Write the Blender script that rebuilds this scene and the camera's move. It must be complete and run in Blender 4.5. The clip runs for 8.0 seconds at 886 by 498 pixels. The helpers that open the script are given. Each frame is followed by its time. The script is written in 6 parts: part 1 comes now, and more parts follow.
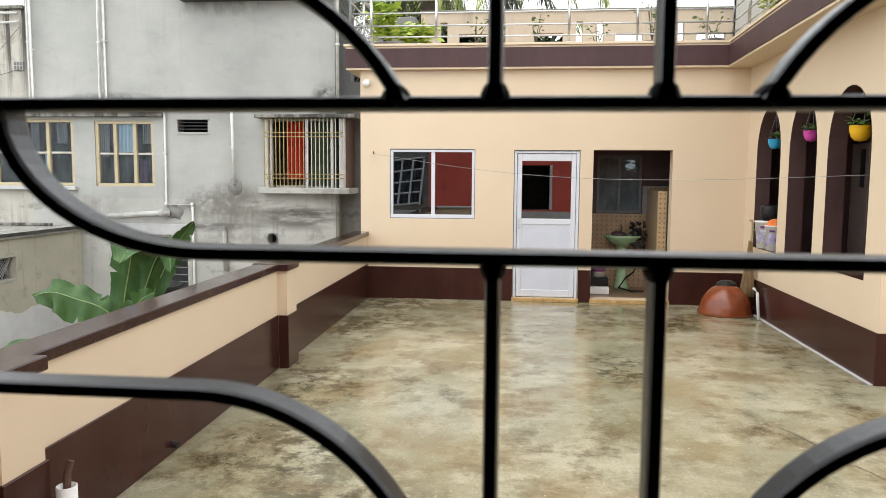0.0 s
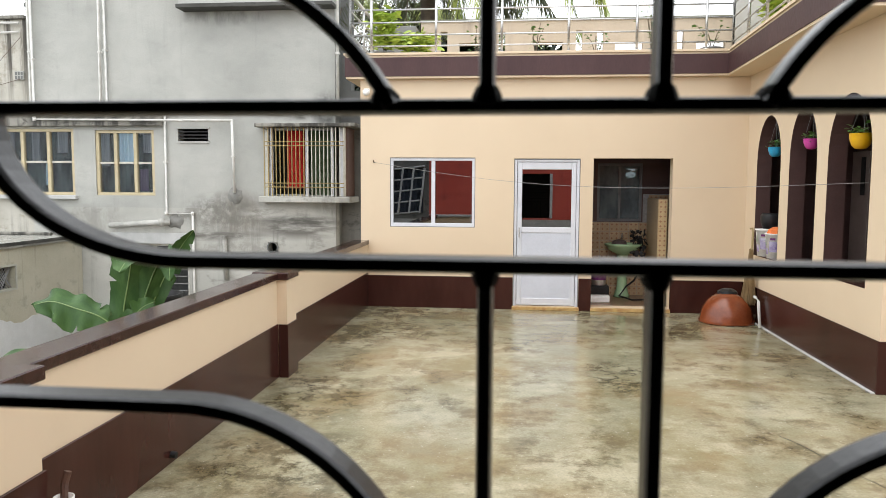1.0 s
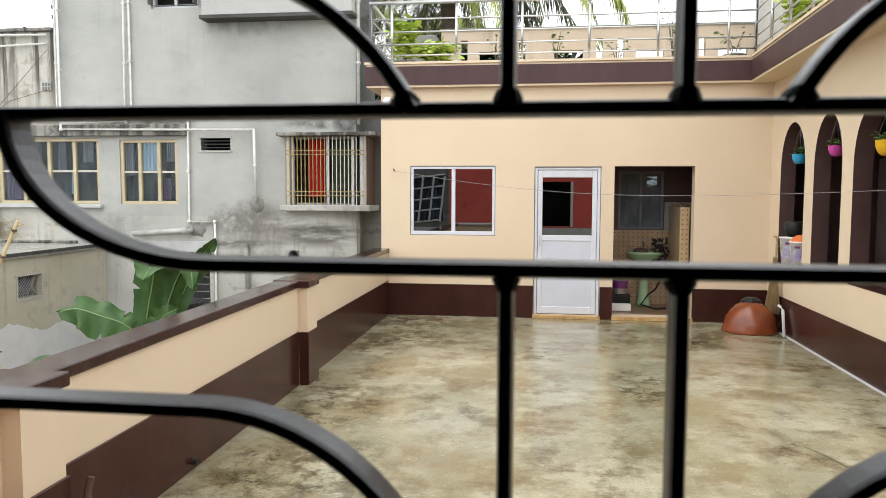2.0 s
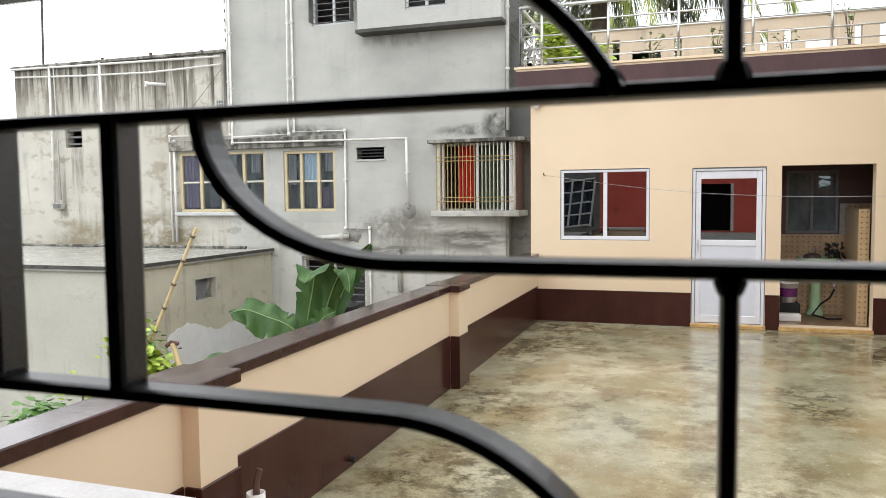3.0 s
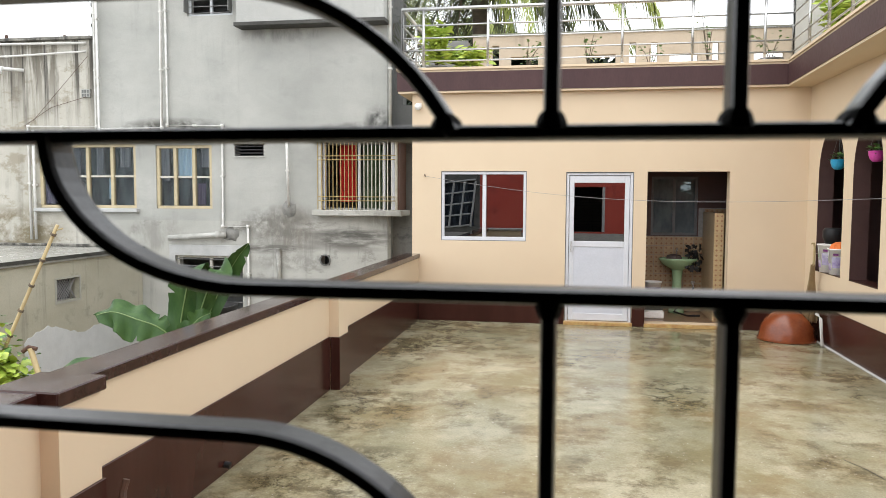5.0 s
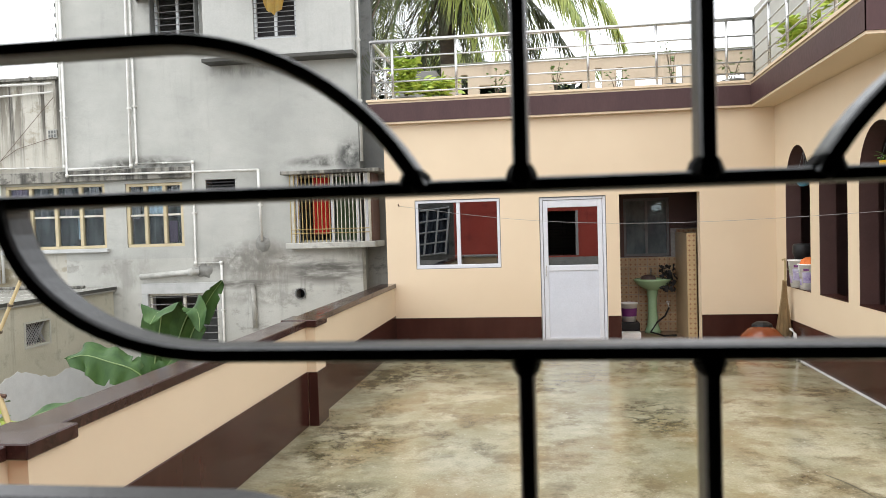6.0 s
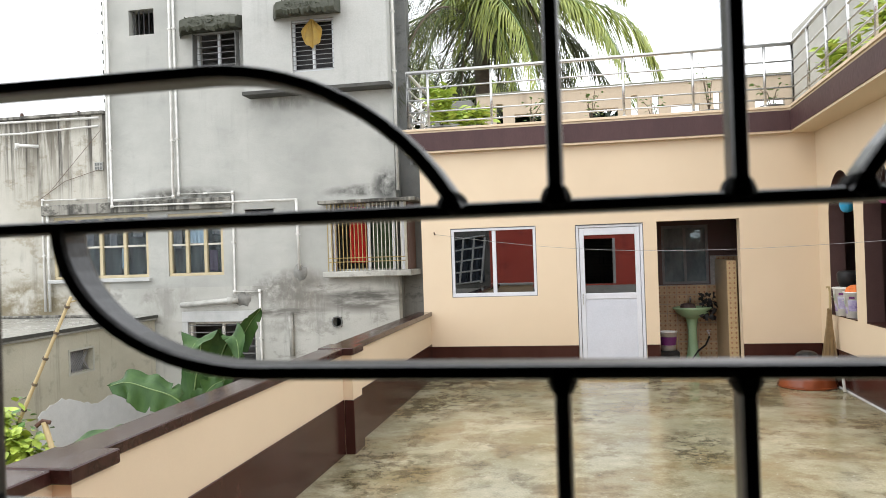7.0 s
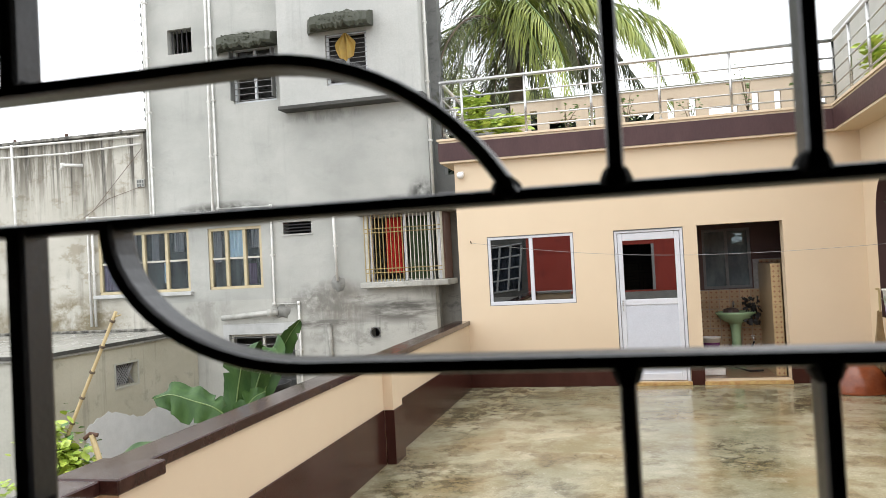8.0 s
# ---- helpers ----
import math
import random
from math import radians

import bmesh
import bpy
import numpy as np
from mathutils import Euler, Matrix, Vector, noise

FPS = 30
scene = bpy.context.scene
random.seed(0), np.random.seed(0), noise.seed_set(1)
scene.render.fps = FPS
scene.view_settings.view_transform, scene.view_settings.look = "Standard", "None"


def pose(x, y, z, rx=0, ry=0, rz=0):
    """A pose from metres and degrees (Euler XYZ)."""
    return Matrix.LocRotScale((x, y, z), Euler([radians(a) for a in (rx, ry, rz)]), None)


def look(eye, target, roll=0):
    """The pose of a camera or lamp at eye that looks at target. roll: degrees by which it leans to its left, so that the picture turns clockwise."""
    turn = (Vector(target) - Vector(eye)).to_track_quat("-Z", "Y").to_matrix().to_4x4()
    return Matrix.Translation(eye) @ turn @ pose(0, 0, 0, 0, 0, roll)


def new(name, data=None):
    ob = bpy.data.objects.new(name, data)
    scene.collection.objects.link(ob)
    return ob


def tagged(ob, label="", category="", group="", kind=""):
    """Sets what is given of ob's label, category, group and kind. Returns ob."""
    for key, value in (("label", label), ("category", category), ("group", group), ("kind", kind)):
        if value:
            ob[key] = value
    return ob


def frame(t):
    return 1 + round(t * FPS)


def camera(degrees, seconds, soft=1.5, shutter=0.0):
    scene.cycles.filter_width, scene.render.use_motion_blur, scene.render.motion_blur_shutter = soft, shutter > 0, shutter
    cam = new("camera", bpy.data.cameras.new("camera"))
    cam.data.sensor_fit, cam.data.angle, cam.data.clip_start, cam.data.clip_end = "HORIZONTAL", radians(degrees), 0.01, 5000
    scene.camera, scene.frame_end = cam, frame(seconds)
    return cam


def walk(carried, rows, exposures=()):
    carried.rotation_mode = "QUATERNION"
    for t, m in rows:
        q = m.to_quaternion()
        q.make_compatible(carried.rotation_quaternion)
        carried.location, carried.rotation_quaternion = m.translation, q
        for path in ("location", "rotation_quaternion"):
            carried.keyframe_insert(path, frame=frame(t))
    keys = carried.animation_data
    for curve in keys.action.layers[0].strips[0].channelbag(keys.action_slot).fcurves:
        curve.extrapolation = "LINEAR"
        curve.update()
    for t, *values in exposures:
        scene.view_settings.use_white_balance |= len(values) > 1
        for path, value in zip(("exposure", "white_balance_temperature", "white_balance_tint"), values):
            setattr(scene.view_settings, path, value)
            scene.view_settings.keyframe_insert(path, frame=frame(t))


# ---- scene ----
cam = camera(61.2, 8.0, soft=0.8)
cam.data.dof.use_dof = True
cam.data.dof.focus_distance = 11.0
cam.data.dof.aperture_fstop = 12.0
PATH = [
    (0, (0.246, 0.36, 1.762), (0.042, 2.34, 1.566), 0.4),
    (0.5, (0.247, 0.37, 1.759), (0.041, 2.351, 1.579), 0.3),
    (1, (0.25, 0.374, 1.76), (0.044, 2.356, 1.587), 0.3),
    (2.3, (0.249, 0.377, 1.756), (-0.073, 2.345, 1.611), 0.0),
    (2.5, (0.24, 0.38, 1.755), (-0.147, 2.337, 1.612), -0.2),
    (3, (0.216, 0.407, 1.751), (-0.426, 2.296, 1.616), -0.6),
    (3.5, (0.201, 0.407, 1.759), (-0.56, 2.252, 1.623), -0.4),
    (4, (0.222, 0.397, 1.757), (-0.506, 2.255, 1.621), -0.5),
    (4.5, (0.238, 0.386, 1.761), (-0.254, 2.319, 1.621), 0.1),
    (4.7, (0.242, 0.382, 1.765), (-0.163, 2.335, 1.623), 0.3),
    (5.8, (0.243, 0.394, 1.775), (-0.027, 2.373, 1.664), -0.5),
    (6, (0.243, 0.394, 1.783), (-0.032, 2.374, 1.717), -1.7),
    (6.5, (0.247, 0.393, 1.78), (-0.082, 2.365, 1.766), -1.9),
    (7, (0.244, 0.383, 1.779), (-0.123, 2.349, 1.792), -1.9),
    (7.5, (0.243, 0.382, 1.778), (-0.155, 2.342, 1.799), -1.8),
    (8, (0.231, 0.396, 1.768), (-0.229, 2.342, 1.811), -3.0),
]
walk(cam, [(t, look(eye, target, roll)) for t, eye, target, roll in PATH])

# ---- world and light ----
world = bpy.data.worlds.new("overcast_sky")
scene.world = world
world.use_nodes = True
wn = world.node_tree.nodes
wl = world.node_tree.links
wn.clear()
w_out = wn.new("ShaderNodeOutputWorld")
w_bg = wn.new("ShaderNodeBackground")
w_sky = wn.new("ShaderNodeTexSky")
w_sky.sky_type = "NISHITA"
w_sky.sun_disc = False
w_sky.sun_elevation = radians(58)
w_sky.sun_rotation = radians(200)
w_sky.dust_density = 6.0
w_mix = wn.new("ShaderNodeMix")
w_mix.data_type = "RGBA"
w_mix.inputs[0].default_value = 0.88
w_mix.inputs[7].default_value = (13.6, 13.9, 14.4, 1)
wl.new(w_sky.outputs[0], w_mix.inputs[6])
wl.new(w_mix.outputs[2], w_bg.inputs[0])
w_bg.inputs[1].default_value = 0.158
wl.new(w_bg.outputs[0], w_out.inputs[0])

sun = new("sun", bpy.data.lights.new("sun", "SUN"))
sun.data.energy = 0.55
sun.data.angle = radians(45)
sun.data.color = (1.0, 0.97, 0.92)
sun.matrix_world = look((-2.5, -1.5, 9), (0, 0, 0))
scene.view_settings.exposure = 0.24

# ---- small builders ----
ORIGIN = {}


def thing(name, loc, label, category, group="", kind=""):
    ob = new(name)
    ob.location = loc
    ob.empty_display_size = 0.1
    ORIGIN[ob] = Vector(loc)
    return tagged(ob, label, category, group, kind)


def part(name, bm, material, parent=None, label="", smooth=False):
    """Links a bmesh, given in world metres, as one mesh object."""
    me = bpy.data.meshes.new(name)
    bmesh.ops.recalc_face_normals(bm, faces=bm.faces)
    o = ORIGIN.get(parent, Vector((0, 0, 0)))
    if parent is not None:
        bmesh.ops.translate(bm, verts=bm.verts, vec=-o)
    bm.to_mesh(me)
    bm.free()
    if smooth:
        me.shade_smooth()
    me.materials.append(material)
    ob = new(name, me)
    ORIGIN[ob] = o
    if parent is not None:
        ob.parent = parent
    if label:
        ob["label"] = label
    return ob


def single(name, bm, material, label, category, group="", kind="", smooth=False):
    return tagged(part(name, bm, material, None, "", smooth), label, category, group, kind)


def setting(name, bm, material, label, category, smooth=False):
    return single(name, bm, material, label, category, "", "structure", smooth)


def box(x0, x1, y0, y1, z0, z1, bevel=0.0, bm=None):
    bm2 = bmesh.new()
    bmesh.ops.create_cube(bm2, size=1)
    for v in bm2.verts:
        v.co = Vector(((x0 + x1) / 2 + v.co.x * (x1 - x0), (y0 + y1) / 2 + v.co.y * (y1 - y0), (z0 + z1) / 2 + v.co.z * (z1 - z0)))
    if bevel:
        bmesh.ops.bevel(bm2, geom=bm2.edges[:], offset=bevel, segments=1, affect="EDGES")
    if bm is None:
        return bm2
    join(bm, bm2)
    return bm


def join(bm, other):
    me = bpy.data.meshes.new("join")
    other.to_mesh(me)
    other.free()
    bm.from_mesh(me)
    bpy.data.meshes.remove(me)


def sweep(points, radius, sides=8, bm=None, square=False, taper=1.0, depth=None, closed=True):
    """A bar along a line of points. square: rectangular, radius wide in the plane and depth deep along y."""
    bm = bm or bmesh.new()
    pts = [Vector(p) for p in points]
    rings = []
    for i, p in enumerate(pts):
        d = (pts[min(i + 1, len(pts) - 1)] - pts[max(i - 1, 0)]).normalized()
        ref = Vector((0, 1, 0)) if abs(d.y) < 0.9 else Vector((0, 0, 1))
        a = d.cross(ref).normalized()
        b = a.cross(d).normalized()
        r = radius * (1 + (taper - 1) * i / max(1, len(pts) - 1))
        ring = []
        if square:
            dp = depth or radius
            c = 0.25
            for sa, sb in ((1 - c, -1), (1, -1 + c), (1, 1 - c), (1 - c, 1), (-1 + c, 1), (-1, 1 - c), (-1, -1 + c), (-1 + c, -1)):
                ring.append(bm.verts.new(p + a * (r * sa) + b * (dp * sb)))
        else:
            for k in range(sides):
                w = 2 * math.pi * k / sides
                ring.append(bm.verts.new(p + a * (r * math.cos(w)) + b * (r * math.sin(w))))
        rings.append(ring)
    n = len(rings[0])
    for r0, r1 in zip(rings, rings[1:]):
        for k in range(n):
            bm.faces.new((r0[k], r0[(k + 1) % n], r1[(k + 1) % n], r1[k]))
    if closed:
        bm.faces.new(rings[0])
        bm.faces.new(rings[-1][::-1])
    return bm


def lathe(profile, centre, segments=28, bm=None):
    """A turned body from (radius, height) pairs."""
    bm = bm or bmesh.new()
    cx, cy, cz = centre
    rings = []
    for r, h in profile:
        rings.append([bm.verts.new((cx + r * math.cos(2 * math.pi * k / segments), cy + r * math.sin(2 * math.pi * k / segments), cz + h)) for k in range(segments)])
    for r0, r1 in zip(rings, rings[1:]):
        for k in range(segments):
            bm.faces.new((r0[k], r0[(k + 1) % segments], r1[(k + 1) % segments], r1[k]))
    return bm


def holed(axis, c0, c1, a0, a1, z0, z1, holes):
    """A wall with rectangular openings through it. axis: the wall's normal, c0 to c1 its thickness, a its run."""
    av = sorted({a0, a1, *[v for h in holes for v in h[:2] if a0 < v < a1]})
    zv = sorted({z0, z1, *[v for h in holes for v in h[2:] if z0 < v < z1]})
    na, nz = len(av) - 1, len(zv) - 1

    def solid(i, j):
        if not (0 <= i < na and 0 <= j < nz):
            return False
        a, z = (av[i] + av[i + 1]) / 2, (zv[j] + zv[j + 1]) / 2
        return not any(h[0] < a < h[1] and h[2] < z < h[3] for h in holes)
    bm = bmesh.new()
    cache = {}

    def V(i, j, c):
        k = (i, j, c)
        if k not in cache:
            cache[k] = bm.verts.new((av[i], c, zv[j]) if axis == "y" else (c, av[i], zv[j]))
        return cache[k]
    for i in range(na):
        for j in range(nz):
            if not solid(i, j):
                continue
            for c in (c0, c1):
                bm.faces.new((V(i, j, c), V(i + 1, j, c), V(i + 1, j + 1, c), V(i, j + 1, c)))
            for di, dj, p, q in ((-1, 0, (i, j), (i, j + 1)), (1, 0, (i + 1, j), (i + 1, j + 1)), (0, -1, (i, j), (i + 1, j)), (0, 1, (i, j + 1), (i + 1, j + 1))):
                if not solid(i + di, j + dj):
                    bm.faces.new((V(*p, c0), V(*q, c0), V(*q, c1), V(*p, c1)))
    return bm


# ---- materials ----
def material(name):
    m = bpy.data.materials.new(name)
    m.use_nodes = True
    t = m.node_tree
    t.nodes.clear()
    out = t.nodes.new("ShaderNodeOutputMaterial")
    b = t.nodes.new("ShaderNodeBsdfPrincipled")
    t.links.new(b.outputs[0], out.inputs[0])
    return m, t, b


def coords(t, sx=1, sy=1, sz=1):
    tc = t.nodes.new("ShaderNodeTexCoord")
    mp = t.nodes.new("ShaderNodeMapping")
    mp.inputs["Scale"].default_value = (sx, sy, sz)
    t.links.new(tc.outputs["Object"], mp.inputs[0])
    return mp.outputs[0]


def noisy(t, scale, detail=6, stretch=(1, 1, 1), rough=0.6, distort=0.0):
    n = t.nodes.new("ShaderNodeTexNoise")
    n.inputs["Scale"].default_value = scale
    n.inputs["Detail"].default_value = detail
    n.inputs["Roughness"].default_value = rough
    n.inputs["Distortion"].default_value = distort
    t.links.new(coords(t, *stretch), n.inputs["Vector"])
    return n.outputs[0]


def ramp(t, value, lo, hi, a=0.0, b=1.0):
    n = t.nodes.new("ShaderNodeMapRange")
    n.inputs[1].default_value, n.inputs[2].default_value = lo, hi
    n.inputs[3].default_value, n.inputs[4].default_value = a, b
    t.links.new(value, n.inputs[0])
    return n.outputs[0]


def blend(t, fac, a, b):
    n = t.nodes.new("ShaderNodeMix")
    n.data_type = "RGBA"
    for value, slot in ((fac, 0), (a, 6), (b, 7)):
        if isinstance(value, (int, float)):
            n.inputs[slot].default_value = value
        elif isinstance(value, tuple):
            n.inputs[slot].default_value = (*value, 1)
        else:
            t.links.new(value, n.inputs[slot])
    return n.outputs[2]


def times(t, a, b):
    n = t.nodes.new("ShaderNodeMath")
    n.operation = "MULTIPLY"
    for v, s in ((a, 0), (b, 1)):
        if isinstance(v, (int, float)):
            n.inputs[s].default_value = v
        else:
            t.links.new(v, n.inputs[s])
    return n.outputs[0]


def relief(t, b, height, strength, distance=0.01):
    n = t.nodes.new("ShaderNodeBump")
    n.inputs["Strength"].default_value = strength
    n.inputs["Distance"].default_value = distance
    t.links.new(height, n.inputs["Height"])
    t.links.new(n.outputs[0], b.inputs["Normal"])


def simple(name, c1, c2, rough=0.6, scale=6.0, fine=80.0, bump=0.15, metal=0.0, spec=0.5, stretch=(1, 1, 1), vary=0.0):
    """Two colours at two scales, with fine relief."""
    m, t, b = material(name)
    big = ramp(t, noisy(t, scale, 5, stretch), 0.35, 0.68)
    small = noisy(t, fine, 4, stretch)
    col = blend(t, big, c1, c2)
    col = blend(t, ramp(t, small, 0.3, 0.75, 0.0, 0.25), col, tuple(v * 0.6 for v in c2))
    if vary:
        info = t.nodes.new("ShaderNodeObjectInfo")
        col = blend(t, ramp(t, info.outputs["Random"], 0, 1, 0, vary), col, tuple(v * 0.45 for v in c1))
    t.links.new(col, b.inputs["Base Color"])
    t.links.new(ramp(t, small, 0.2, 0.8, rough * 0.85, min(1, rough * 1.15)), b.inputs["Roughness"])
    b.inputs["Metallic"].default_value = metal
    b.inputs["Specular IOR Level"].default_value = spec
    if bump:
        relief(t, b, small, bump, 0.004)
    return m


def spot(t, centre, size):
    """1 at a place in the world, fading to 0 over the given half-widths."""
    g = t.nodes.new("ShaderNodeNewGeometry")
    a = t.nodes.new("ShaderNodeVectorMath")
    a.operation = "SUBTRACT"
    a.inputs[1].default_value = centre
    t.links.new(g.outputs["Position"], a.inputs[0])
    d = t.nodes.new("ShaderNodeVectorMath")
    d.operation = "DIVIDE"
    d.inputs[1].default_value = size
    t.links.new(a.outputs[0], d.inputs[0])
    n = t.nodes.new("ShaderNodeVectorMath")
    n.operation = "LENGTH"
    t.links.new(d.outputs[0], n.inputs[0])
    return ramp(t, n.outputs["Value"], 1.0, 0.45)


def weathered(name, base, pale, dark, streak=0.5, patch=0.5, wet=0.75, stain=(0.05, 0.05, 0.045), scale=1.0, streak_lo=0.54, patch_lo=0.555, where_lo=0.42, spots=()):
    """Rendered wall with cloudy tone, rain streaks and worn patches."""
    m, t, b = material(name)
    cloud = noisy(t, 0.55 * scale, 8, (1, 1, 1.4), 0.62, 0.15)
    col = blend(t, ramp(t, cloud, 0.36, 0.66), base, pale)
    blot = noisy(t, 1.9 * scale, 12, (0.75, 1, 1.25), 0.72, 0.08)
    col = blend(t, ramp(t, blot, patch_lo, patch_lo + 0.08, 0, patch), col, dark)
    run = noisy(t, 4.6, 10, (1.0, 1.0, 0.075), 0.66, 0.25)
    where = noisy(t, 0.9 * scale, 6, (1, 1, 0.9))
    mask = times(t, ramp(t, run, streak_lo, streak_lo + 0.13, 0, streak), ramp(t, where, where_lo, where_lo + 0.16))
    col = blend(t, mask, col, stain)
    for centre, size, grainy, colour, much, *edge in spots:
        lo = edge[0] if edge else 0.38
        col = blend(t, times(t, spot(t, centre, size), ramp(t, noisy(t, 2.2, 12, grainy, 0.68, 0.3), lo, lo + 0.17 if not edge else lo + 0.08, 0, much)), col, colour)
    grain = noisy(t, 45, 6)
    col = blend(t, ramp(t, grain, 0.35, 0.75, 0, 0.22), col, tuple(v * 0.55 for v in base))
    t.links.new(col, b.inputs["Base Color"])
    t.links.new(ramp(t, blot, 0.3, 0.7, wet, wet * 0.7), b.inputs["Roughness"])
    mixh = t.nodes.new("ShaderNodeMath")
    mixh.operation = "ADD"
    t.links.new(times(t, blot, 1.6), mixh.inputs[0])
    t.links.new(times(t, grain, 0.5), mixh.inputs[1])
    relief(t, b, mixh.outputs[0], 0.35, 0.012)
    return m


PEACH = simple("peach_paint", (0.70, 0.568, 0.402), (0.66, 0.53, 0.37), 0.62, 0.9, 320, 0.015)
OLDPEACH = weathered("weathered_peach_paint", (0.44, 0.37, 0.28), (0.50, 0.425, 0.33), (0.36, 0.30, 0.22), 0.35, 0.4)
DADO = simple("brown_glazed_dado", (0.034, 0.0115, 0.0085), (0.056, 0.021, 0.016), 0.22, 2.6, 30, 0.03, spec=0.22, stretch=(1, 1, 0.3))
FASCIA = simple("brown_fascia_paint", (0.076, 0.038, 0.038), (0.055, 0.027, 0.028), 0.5, 2.5, 60, 0.1, spec=0.3, stretch=(1, 1, 0.3))
FRONTSPOTS = (
    ((-4.85, 13.5, 1.15), (0.75, 9, 0.55), (1.6, 1, 0.45), (0.19, 0.175, 0.145), 0.85),
    ((-3.75, 13.5, 0.97), (1.0, 9, 0.26), (0.45, 1, 2.6), (0.13, 0.125, 0.11), 0.95),
    ((-5.2, 13.5, 0.80), (1.0, 9, 0.12), (0.6, 1, 3.0), (0.12, 0.115, 0.10), 0.9),
    ((-7.6, 13.5, 1.0), (0.9, 9, 0.4), (1.2, 1, 0.6), (0.22, 0.215, 0.19), 0.6),
    ((-7.2, 13.5, 3.02), (1.3, 9, 0.22), (1.0, 1, 1.4), (0.06, 0.058, 0.045), 0.95),
    ((-3.2, 13.5, 3.05), (0.32, 9, 0.38), (1.0, 1, 1.0), (0.04, 0.042, 0.038), 0.95),
    ((-3.6, 13.5, 2.98), (0.9, 9, 0.14), (1.0, 1, 1.4), (0.06, 0.06, 0.05), 0.9),
    ((-6.5, 13.5, 6.34), (0.6, 9, 0.16), (1.0, 1, 1.0), (0.10, 0.105, 0.08), 0.85),
    ((-5.0, 13.5, 4.72), (1.0, 9, 0.22), (1.4, 1, 0.5), (0.21, 0.215, 0.20), 0.8),
    ((-5.1, 13.5, 1.22), (0.95, 9, 0.42), (2.6, 1, 2.4), (0.13, 0.125, 0.108), 0.75),
    ((-4.0, 13.5, 1.22), (0.9, 9, 0.16), (1.3, 1, 3.4), (0.60, 0.60, 0.555), 0.65),
    ((-3.7, 13.5, 1.08), (0.9, 9, 0.12), (0.8, 1, 4.0), (0.09, 0.088, 0.076), 0.9),
    ((-4.9, 13.5, 0.55), (1.0, 9, 0.22), (2.2, 1, 2.0), (0.24, 0.235, 0.21), 0.7),
    ((-3.0, 13.5, 1.35), (0.6, 9, 0.25), (1.5, 1, 0.5), (0.2, 0.195, 0.175), 0.7),
)
FACADE = weathered("grey_cement_render", (0.335, 0.343, 0.318), (0.465, 0.468, 0.435), (0.275, 0.28, 0.26), 0.16, 0.28, patch_lo=0.55, spots=FRONTSPOTS)
FACADE_LOW = weathered("peeling_cement_render", (0.375, 0.378, 0.345), (0.50, 0.50, 0.46), (0.20, 0.195, 0.172), 0.5, 0.65, patch_lo=0.545, spots=FRONTSPOTS)
# Dark stained copy of the render; on side and recessed walls it includes shade.
FACADE_DARK = weathered("dark_stained_render", (0.12, 0.125, 0.12), (0.20, 0.205, 0.195), (0.05, 0.054, 0.05), 0.7, 0.7)
OLDWALL = weathered("rain_streaked_plaster", (0.42, 0.405, 0.345), (0.53, 0.515, 0.455), (0.25, 0.215, 0.145), 0.55, 0.7, stain=(0.07, 0.06, 0.045), scale=1.1, streak_lo=0.50, where_lo=0.42, patch_lo=0.535, spots=(
    ((-11.6, 13.5, 4.95), (12, 9, 1.75), (1.4, 1, 0.14), (0.12, 0.105, 0.075), 0.85, 0.47),
    ((-9.9, 13.5, 4.6), (2.6, 9, 1.7), (3.2, 1, 0.06), (0.028, 0.024, 0.018), 0.95, 0.52),
    ((-12.6, 13.5, 4.8), (3.0, 9, 1.1), (2.6, 1, 0.10), (0.032, 0.028, 0.021), 0.92, 0.49),
    ((-10.6, 13.5, 1.05), (1.3, 9, 0.62), (0.9, 1, 1.2), (0.17, 0.14, 0.075), 0.95),
    ((-12.3, 13.5, 0.9), (1.4, 9, 0.6), (0.9, 1, 1.2), (0.2, 0.165, 0.095), 0.85)))
BAYWALL = weathered("pale_bay_plaster", (0.40, 0.407, 0.385), (0.475, 0.48, 0.455), (0.34, 0.345, 0.32), 0.15, 0.3)
MORTAR = simple("grey_mortar", (0.27, 0.27, 0.25), (0.19, 0.19, 0.175), 0.85, 9, 60, 0.4)
GREYPVC = simple("grey_weathered_pvc", (0.50, 0.50, 0.47), (0.34, 0.34, 0.31), 0.5, 6, 70, 0.05)
SHEDWALL = weathered("damp_beige_plaster", (0.41, 0.39, 0.30), (0.53, 0.51, 0.41), (0.27, 0.265, 0.205), 0.4, 0.6)
SHEDFRONT = weathered("pale_lime_plaster", (0.40, 0.40, 0.345), (0.49, 0.485, 0.425), (0.32, 0.315, 0.265), 0.3, 0.45)
SHEDROOF = weathered("wet_cement_roof", (0.27, 0.27, 0.245), (0.37, 0.37, 0.335), (0.2, 0.2, 0.18), 0.1, 0.5, wet=0.3)
LEDGE = weathered("mossy_concrete_ledge", (0.035, 0.035, 0.030), (0.075, 0.075, 0.066), (0.013, 0.014, 0.010), 0.8, 0.9, scale=2.5)
STREAKLEDGE = weathered("streaked_concrete_ledge", (0.20, 0.195, 0.17), (0.31, 0.30, 0.26), (0.05, 0.047, 0.036), 0.95, 0.9, stain=(0.02, 0.019, 0.015), scale=2.2, streak_lo=0.44, where_lo=0.34, patch_lo=0.5)
NEWPLASTER = simple("new_white_plaster", (0.64, 0.65, 0.64), (0.55, 0.56, 0.55), 0.85, 3, 60, 0.3)
